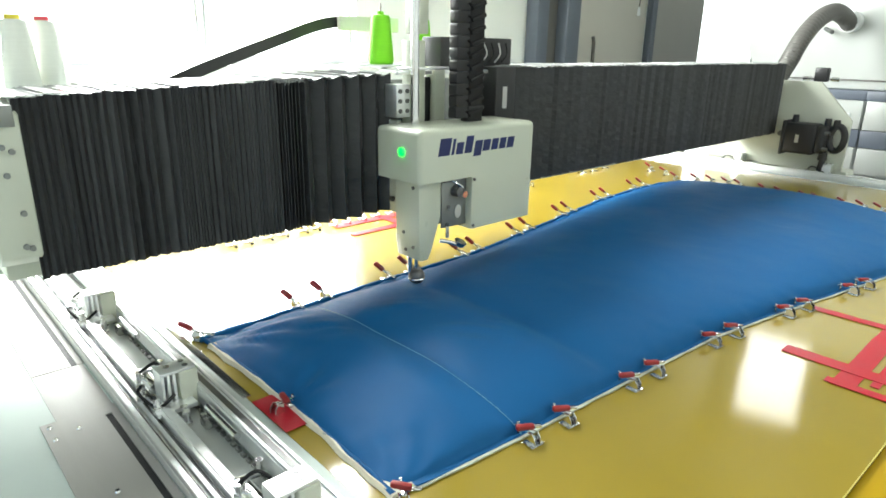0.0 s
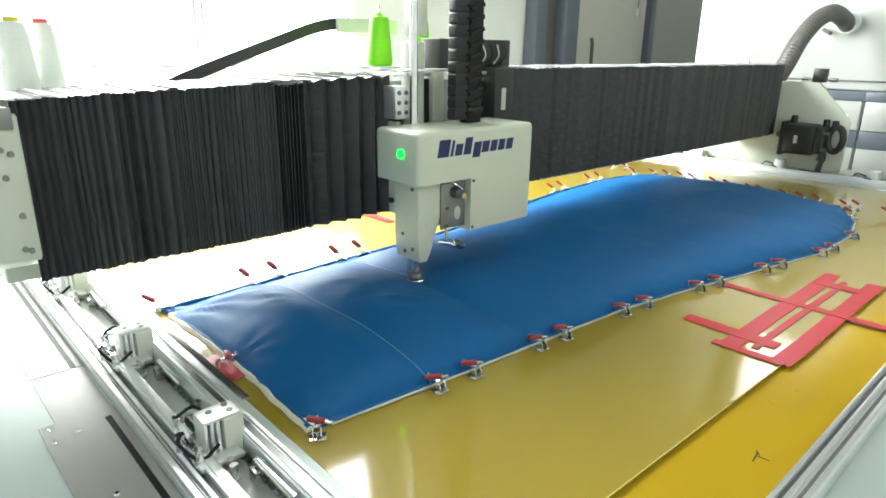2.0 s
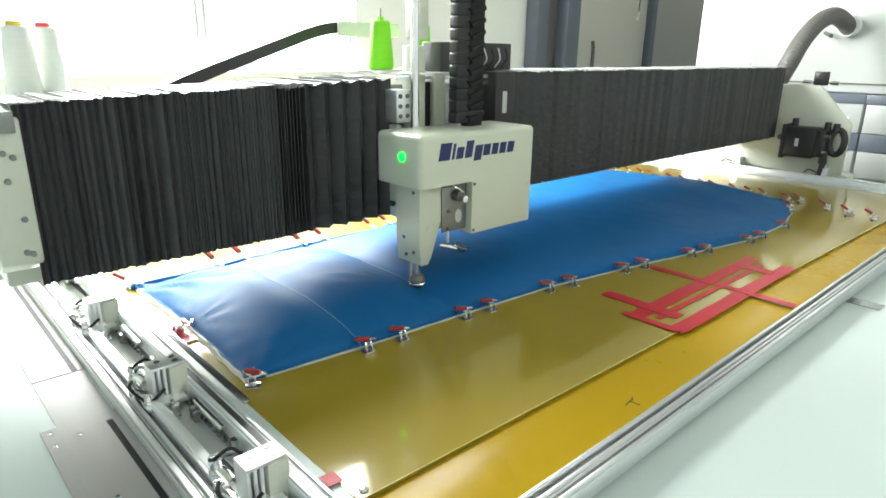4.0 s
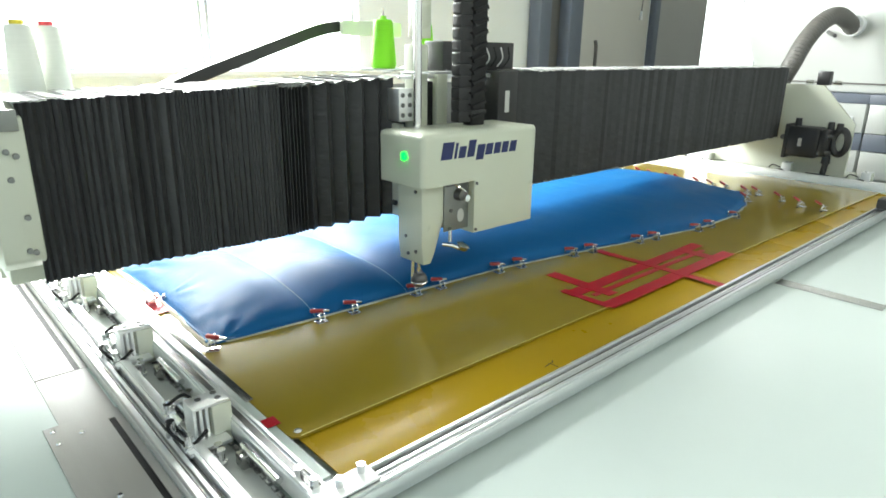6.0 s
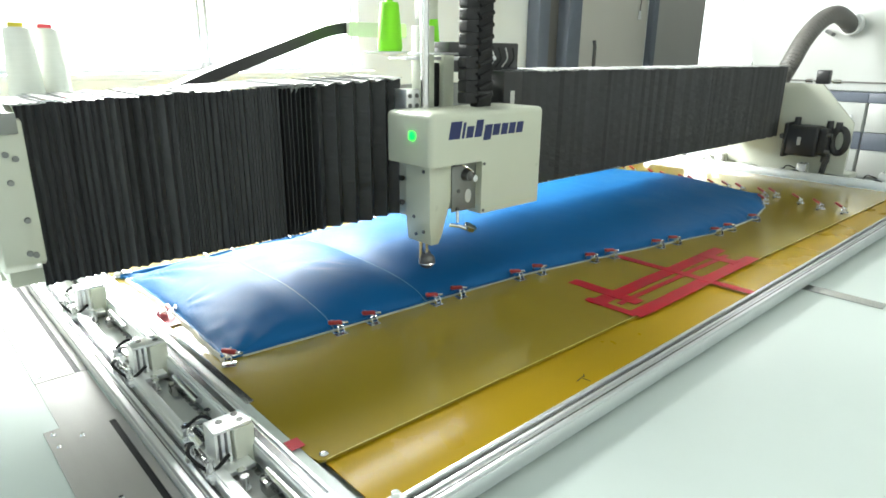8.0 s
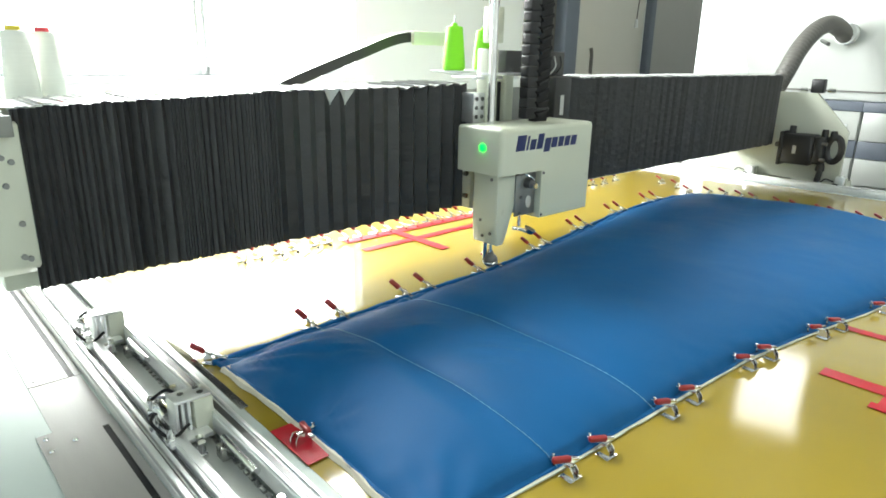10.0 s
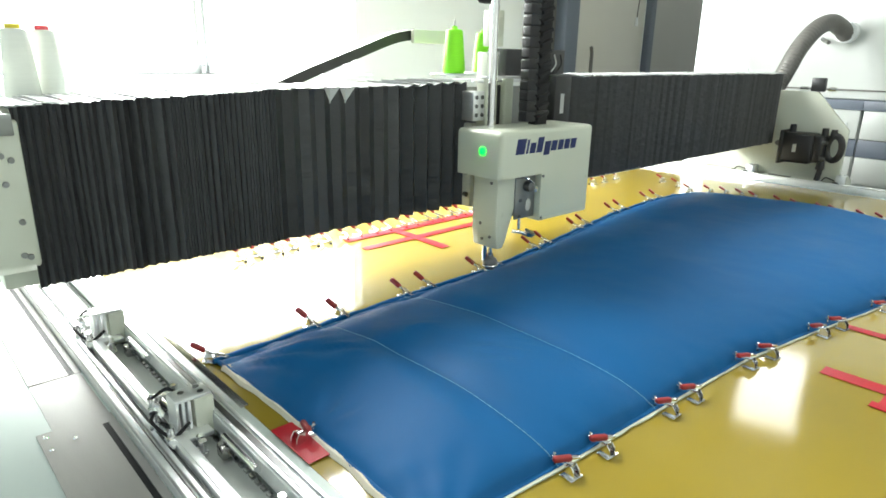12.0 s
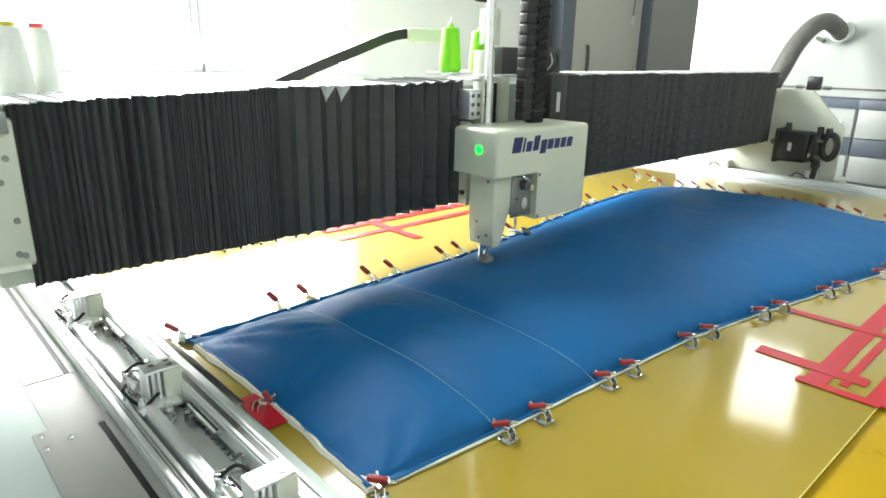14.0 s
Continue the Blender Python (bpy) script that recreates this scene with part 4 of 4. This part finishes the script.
    for k in range(22):
        z = 1.44 + k * 0.0352
        part("link", prism(B(), [(0.003, 0), (0.052, 0.0), (0.052, 0.012), (0.040, 0.020), (0.052, 0.0215), (0.052, 0.0345), (0.003, 0.0345), (0.0, 0.029), (0.0, 0.006)], 0.036, T(1.360, 1.421, z), 0.0012), M_SLEEVE, s)
        part("rib", box(B(), 0.062, 0.010, 0.014, T(1.446, 1.420, z + 0.017) @ pose(0, 0, 0, 0, -18), 0.003), M_RUBBER, s)
    part("strap", box(B(), 0.070, 0.046, 0.012, T(1.446, 1.440, 1.47), 0.003), M_BLACKPAINT, s)
    RIDES_HEAD.append((s, (0, 0, 0)))
    # perforated cable tray hanging down behind the beam
    tr = thing("cable_tray", "dark perforated cable tray sloping behind the beam", "tray", T(0, 0, 0))
    pts = curve_points([(0.62, 2.0, 1.50), (0.80, 2.0, 1.572), (1.06, 2.0, 1.662), (1.22, 2.0, 1.715), (1.335, 2.0, 1.733)], 26)
    bm = B()
    ring = []
    for k, p in enumerate(pts):
        d = (pts[min(k + 1, 26)] - pts[max(k - 1, 0)]).normalized()
        up = Vector((-d.z, 0, d.x)) * 0.018
        ring.append([bm.verts.new(p + s1 * up + Vector((0, s2 * 0.03, 0))) for s1, s2 in ((1, 1), (1, -1), (-1, -1), (-1, 1))])
    for a, b in zip(ring, ring[1:]):
        for e in range(4):
            bm.faces.new((a[e], a[(e + 1) % 4], b[(e + 1) % 4], b[e]))
    bm.faces.new(ring[0][::-1]), bm.faces.new(ring[-1])
    bmesh.ops.recalc_face_normals(bm, faces=bm.faces[:])
    part("channel", bm, M_BLACKPAINT, tr, smooth=False)
    lid = []
    bm = B()
    for k, p in enumerate(pts):
        d = (pts[min(k + 1, 26)] - pts[max(k - 1, 0)]).normalized()
        up = Vector((-d.z, 0, d.x))
        lid.append([bm.verts.new(p + h1 * up + Vector((0, w1 * 0.034, 0))) for h1, w1 in ((0.0182, -1), (0.0182, 1), (0.0202, 1), (0.0202, -1))])
    for a, b in zip(lid, lid[1:]):
        for e in range(4):
            bm.faces.new((a[e], a[(e + 1) % 4], b[(e + 1) % 4], b[e]))
    bm.faces.new(lid[0][::-1]), bm.faces.new(lid[-1])
    bmesh.ops.recalc_face_normals(bm, faces=bm.faces[:])
    part("lid", bm, M_LABEL, tr, "pale perforated lid", smooth=False)
    for k in range(1, 26, 2):
        p, q = pts[k], pts[k + 1]
        m = Matrix.Translation((p + q) / 2) @ Matrix.Rotation(-math.atan2((q - p).z, (q - p).x), 4, "Y") @ T(0, -0.002, 0.0205) @ Matrix.Diagonal((0.85, 1.5, 1, 1))
        part("hole", cyl(B(), 0.014, 0.014, 0.0012, m, 14), M_RUBBER, tr, "dark oval hole")
    RIDES_CARRIAGE.append((tr, (0, 0, 0)))


carriage()


def thread_cone(name, label, m, thread, tip, h=0.155, r=0.042):
    c = thing(name, label, "thread cone", m, group="thread cones")
    part("winding", lathe(B(), [(r * 0.94, 0.004), (r, 0.012), (r * 0.97, h * 0.2), (r * 0.74, h * 0.95), (r * 0.66, h * 0.985), (r * 0.3, h)], T(0, 0, 0), 28), thread, c)
    part("core", cyl(B(), 0.012, 0.010, 0.012, T(0, 0, h + 0.004), 14), tip, c)
    part("foot", cyl(B(), r * 0.9, r * 0.95, 0.004, T(0, 0, 0.002), 24), tip, c)
    return c


for x, y in ((1.318, 1.745), (1.60, 1.87)):
    c = thread_cone("thread_cone", "lime green cone of sewing thread on the shelf", T(x, y, 1.594), M_LIME, M_LIME)
    part("spike", cyl(B(), 0.003, 0.002, 0.03, T(0, 0, 0.176), 8), M_DARKSTEEL, c)
    RIDES_HEAD.append((c, (x, y, 1.594)))


# ---- the sewing head ----
def sewing_head():
    h = thing("sewing_head", "pale grey-green sewing head with a needle foot", "sewing head", T(0, 0, 0))
    bm = B()
    FY = 1.32
    prism(bm, [(1.128, 1.277), (1.128, 1.428), (1.622, 1.428), (1.622, 1.112), (1.337, 1.112), (1.337, 1.277)], 0.205, T(0, FY, 0))
    bmesh.ops.bevel(bm, geom=[e for e in bm.edges if e.calc_length() > 0.01 and max(v.co.z for v in e.verts) > 1.4], offset=0.016, segments=4, affect="EDGES", profile=0.5)
    part("cover", bm, M_ENAMEL, h, "pale grey-green enamel cover")
    part("nose", prism(B(), [(1.150, 1.282), (1.236, 1.282), (1.236, 1.165), (1.200, 1.060), (1.186, 1.035), (1.158, 1.035), (1.150, 1.10)], 0.112, T(0, FY + 0.028, 0), 0.004), M_ENAMEL, h)
    part("throat_wall", box(B(), 0.11, 0.10, 0.16, T(1.275, FY + 0.13, 1.20), 0.003), M_GUNMETAL, h)
    pl = part("face_plate", box(B(), 0.102, 0.006, 0.155, T(1.287, FY + 0.028, 1.203), 0.002), M_GUNMETAL, h, "bare grey face plate")
    part("badge", cyl(B(), 0.021, 0.021, 0.002, T(1.303, FY + 0.0242, 1.170) @ pose(0, 0, 0, 90) @ Matrix.Diagonal((0.65, 1, 1, 1)), 24), M_LABEL, pl)
    kn = part("tension_knob", cyl(B(), 0.019, 0.016, 0.022, T(1.290, FY + 0.012, 1.237) @ pose(0, 0, 0, 90), 20), M_DARKSTEEL, h)
    part("tension_disc", cyl(B(), 0.010, 0.010, 0.03, T(1.298, FY + 0.003, 1.230) @ pose(0, 0, 0, 90), 16), M_CHROME, kn)
    part("thread_guide", tube(B(), curve_points([(1.262, FY + 0.02, 1.275), (1.280, FY + 0.004, 1.262), (1.300, FY, 1.248)], 8), 0.0028, 8), M_CHROME, h)
    part("thread_guide", box(B(), 0.035, 0.012, 0.008, T(1.253, FY + 0.018, 1.272), 0.002), M_DARKSTEEL, h)
    for sx, sz in ((1.262, 1.19), (1.258, 1.135)):
        part("screw", cyl(B(), 0.006, 0.006, 0.004, T(sx, FY + 0.023, sz) @ pose(0, 0, 0, 90), 10), M_DARKSTEEL, h)
    for sx, sz in ((1.346, 1.268), (1.346, 1.122)):
        part("screw", cyl(B(), 0.005, 0.005, 0.003, T(sx, FY - 0.0015, sz) @ pose(0, 0, 0, 90), 10), M_DARKSTEEL, h)
    for sy, sz in ((1.375, 1.258), (1.42, 1.115), (1.41, 1.062), (1.375, 1.075)):
        part("screw", cyl(B(), 0.0055, 0.0055, 0.004, T(1.149, sy, sz) @ pose(0, 0, 0, 0, 90), 10), M_DARKSTEEL, h)
    # lifter lever under the face plate
    lv = part("lifter_lever", tube(B(), curve_points([(1.238, FY + 0.035, 1.085), (1.262, FY + 0.02, 1.080), (1.285, FY + 0.01, 1.070)], 8), 0.006, 8), M_CHROME, h)
    part("lever_cup", lathe(B(), [(0.006, -0.012), (0.017, -0.006), (0.021, 0.008), (0.018, 0.010)], T(1.300, FY + 0.01, 1.070) @ pose(0, 0, 0, 20, 15), 16), M_STEEL, h)
    part("lever_stem", cyl(B(), 0.006, 0.005, 0.04, T(1.262, FY + 0.026, 1.112), 10), M_CHROME, h)
    # needle bar, presser bar and ball foot
    part("needle_bar", cyl(B(), 0.006, 0.006, 0.09, T(1.182, 1.40, 1.005), 12), M_CHROME, h)
    part("presser_bar", cyl(B(), 0.008, 0.008, 0.07, T(1.170, 1.415, 1.015), 12), M_CHROME, h)
    part("presser_foot", lathe(B(), [(0.007, 0.060), (0.010, 0.052), (0.012, 0.046), (0.019, 0.042), (0.024, 0.034), (0.026, 0.024), (0.023, 0.011), (0.014, 0.002)], T(1.186, 1.402, 0.946), 20), M_DARKSTEEL, h, "dark steel ball-shaped presser foot")
    part("foot_ring", tube(B(), [(1.186 + 0.024 * math.cos(a * math.pi / 10), 1.402 + 0.024 * math.sin(a * math.pi / 10), 0.963) for a in range(21)], 0.003, 6), M_CHROME, h)
    # indicator light and the maker's mark as plain slanted bars
    led = part("indicator", lathe(B(), [(0.012, 0), (0.012, 0.004), (0.008, 0.007), (0.003, 0.008)], T(1.128, 1.40, 1.362) @ pose(0, 0, 0, 0, -90), 16), M_LED, h, "lit green indicator")
    x = 1.196
    for w, hh, dz in ((0.044, 0.050, 0), (0.010, 0.046, 0), (0.028, 0.034, 0), (0.030, 0.050, 0), (0.032, 0.046, -0.012), (0.030, 0.034, 0), (0.028, 0.034, 0), (0.028, 0.034, 0), (0.030, 0.034, 0)):
        bm = prism(B(), [(0, dz), (w, dz), (w + hh * 0.2, dz + hh), (hh * 0.2, dz + hh)], 0.0012, T(x, FY - 0.0010, 1.352))
        part("printed_mark", bm, M_LOGO, h, "navy printed bar", smooth=False)
        x += w + 0.0075
    RIDES_HEAD.append((h, (0, 0, 0)))


sewing_head()


# ---- behind and beside the machine ----
def thread_stand():
    s = thing("thread_stand", "white thread stand tray behind the beam", "stand", T(0, 0, 0))
    part("tray", box(B(), 0.9, 0.30, 0.012, T(0.55, 2.02, 1.512), 0.003), M_TABLE, s)
    for px in (0.2, 0.9):
        part("arm", box(B(), 0.04, 0.22, 0.025, T(px, 1.93, 1.4935), 0.003), M_CREAM, s)
        part("stay", box(B(), 0.04, 0.012, 0.10, T(px, 1.876, 1.431), 0.002), M_CREAM, s)
    for x, y, tip in ((0.335, 2.0, M_YELLOW), (0.412, 2.06, M_PINK)):
        c = thread_cone("thread_cone", "large white thread cone with a coloured tip", T(x, y, 1.518), M_WHITETHREAD, tip, 0.185, 0.042)
        part("cap", cyl(B(), 0.019, 0.017, 0.018, T(0, 0, 0.186), 18), tip, c)
        part("base_ring", cyl(B(), 0.04, 0.036, 0.014, T(0, 0, 0.007), 24), tip, c)


thread_stand()


def side_cabinets():
    X = 5.4
    for k in range(3):
        y0 = -0.55 + 0.95 * k
        c = thing("drawer_cabinet", "white drawer cabinet with slate grey bands", "cabinet", T(X, y0, 0), group="drawer cabinets")
        part("body", box(B(), 0.6, 0.945, 1.33, T(0.33, 0.475, 0.665), 0.006), M_UNIT, c)
        for z0, z1, mt in ((0.12, 0.72, M_UNIT), (0.80, 0.99, M_UNIT), (1.125, 1.33, M_UNIT)):
            d = part("drawer", box(B(), 0.03, 0.93, z1 - z0, T(0.012, 0.475, (z0 + z1) / 2), 0.005), mt, c)
            part("handle", box(B(), 0.02, 0.085, 0.026, T(-0.01, 0.12 if k == 2 else 0.5, (z0 + z1) / 2), 0.009), M_GLASSFRAME, d, "white moulded handle")
        for z0, z1 in ((0.995, 1.12),):
            part("band", box(B(), 0.02, 0.94, z1 - z0, T(0.02, 0.475, (z0 + z1) / 2), 0.003), M_SLATE, c, "slate grey band")
        part("top", box(B(), 0.66, 0.95, 0.07, T(0.32, 0.475, 1.366), 0.006), M_SLATE, c, "slate grey top")
    m = thing("extraction_unit", "big white enamelled cover with a hose port", "machine", T(0, 0, 0))
    part("cover", prism(B(), [(-0.6, 1.402), (2.15, 1.402), (2.19, 1.46), (2.54, 2.5), (-0.6, 2.5)], 0.9, pose(X + 0.95, 0, 0, 0, 0, 90), 0.02), M_UNIT, m)
    part("seam_strip", box(B(), 0.012, 2.6, 0.012, T(X + 0.046, 0.75, 1.47)), M_HOSE, m)
    part("port", cyl(B(), 0.075, 0.075, 0.08, T(X + 0.015, 1.555, 1.875) @ pose(0, 0, 0, 0, 90), 24), M_GLASSFRAME, m)
    h = thing("suction_hose", "grey ribbed suction hose bending into the white unit", "hose", T(0, 0, 0))
    pts = curve_points([(4.60, 1.68, 1.50), (4.66, 1.655, 1.61), (4.79, 1.640, 1.76), (4.96, 1.615, 1.88), (5.14, 1.59, 1.93), (5.30, 1.57, 1.905), (5.40, 1.555, 1.86)], 130)
    part("tube", tube(B(), pts, lambda i: 0.057 + 0.003 * math.sin(i * 2.1), 18), M_HOSE, h)
    solid("stay_rod", tube(B(), [(X + 0.05, 1.72, 1.83), (X - 0.12, 1.62, 1.80)], 0.014, 10), M_DARKSTEEL, "short dark stay rod on the white cover", "rod")


side_cabinets()


# ---- what moves ----
def stitch_time(y):
    """When the frame brings the place y of the quilt under the needle."""
    need = 1.40 - y
    rows = FRAME_ROWS[:13]
    for (a, p), (b, q) in zip(rows, rows[1:]):
        if p <= need <= q:
            return a + (b - a) * (need - p) / (q - p + 1e-9)
    return 0.0 if need < rows[0][1] else 6.4


def motions():
    for ob, (x, y, z, rz) in RIDES_FRAME:
        walk(ob, [(t, pose(x, y + d, z, 0, 0, rz)) for t, d in FRAME_ROWS])
    for ob, (x, y, z) in RIDES_CARRIAGE:
        walk(ob, [(t, pose(x + dx, y, z)) for t, dx, _ in HEAD_ROWS])
    for ob, (x, y, z) in RIDES_HEAD:
        walk(ob, [(t, pose(x + dx, y, z + dz)) for t, dx, dz in HEAD_ROWS])
    for ob, poses in FOLDS:
        rows = []
        for t, dx, _ in HEAD_ROWS:
            s = dx / HEAD_STEP * (len(poses) - 1)
            k = min(int(s), len(poses) - 2)
            u = s - k
            rows.append((t, pose(*[a + (b - a) * u for a, b in zip(poses[k], poses[k + 1])])))
        walk(ob, rows)
    for ob, (x, y, z) in STITCHES:
        t = min(max(stitch_time(y), 0.12), 13.8)
        walk(ob, [(0, pose(x, y, z - 0.012)), (t - 0.1, pose(x, y, z - 0.012)), (t, pose(x, y, z)), (14, pose(x, y, z))])


motions()
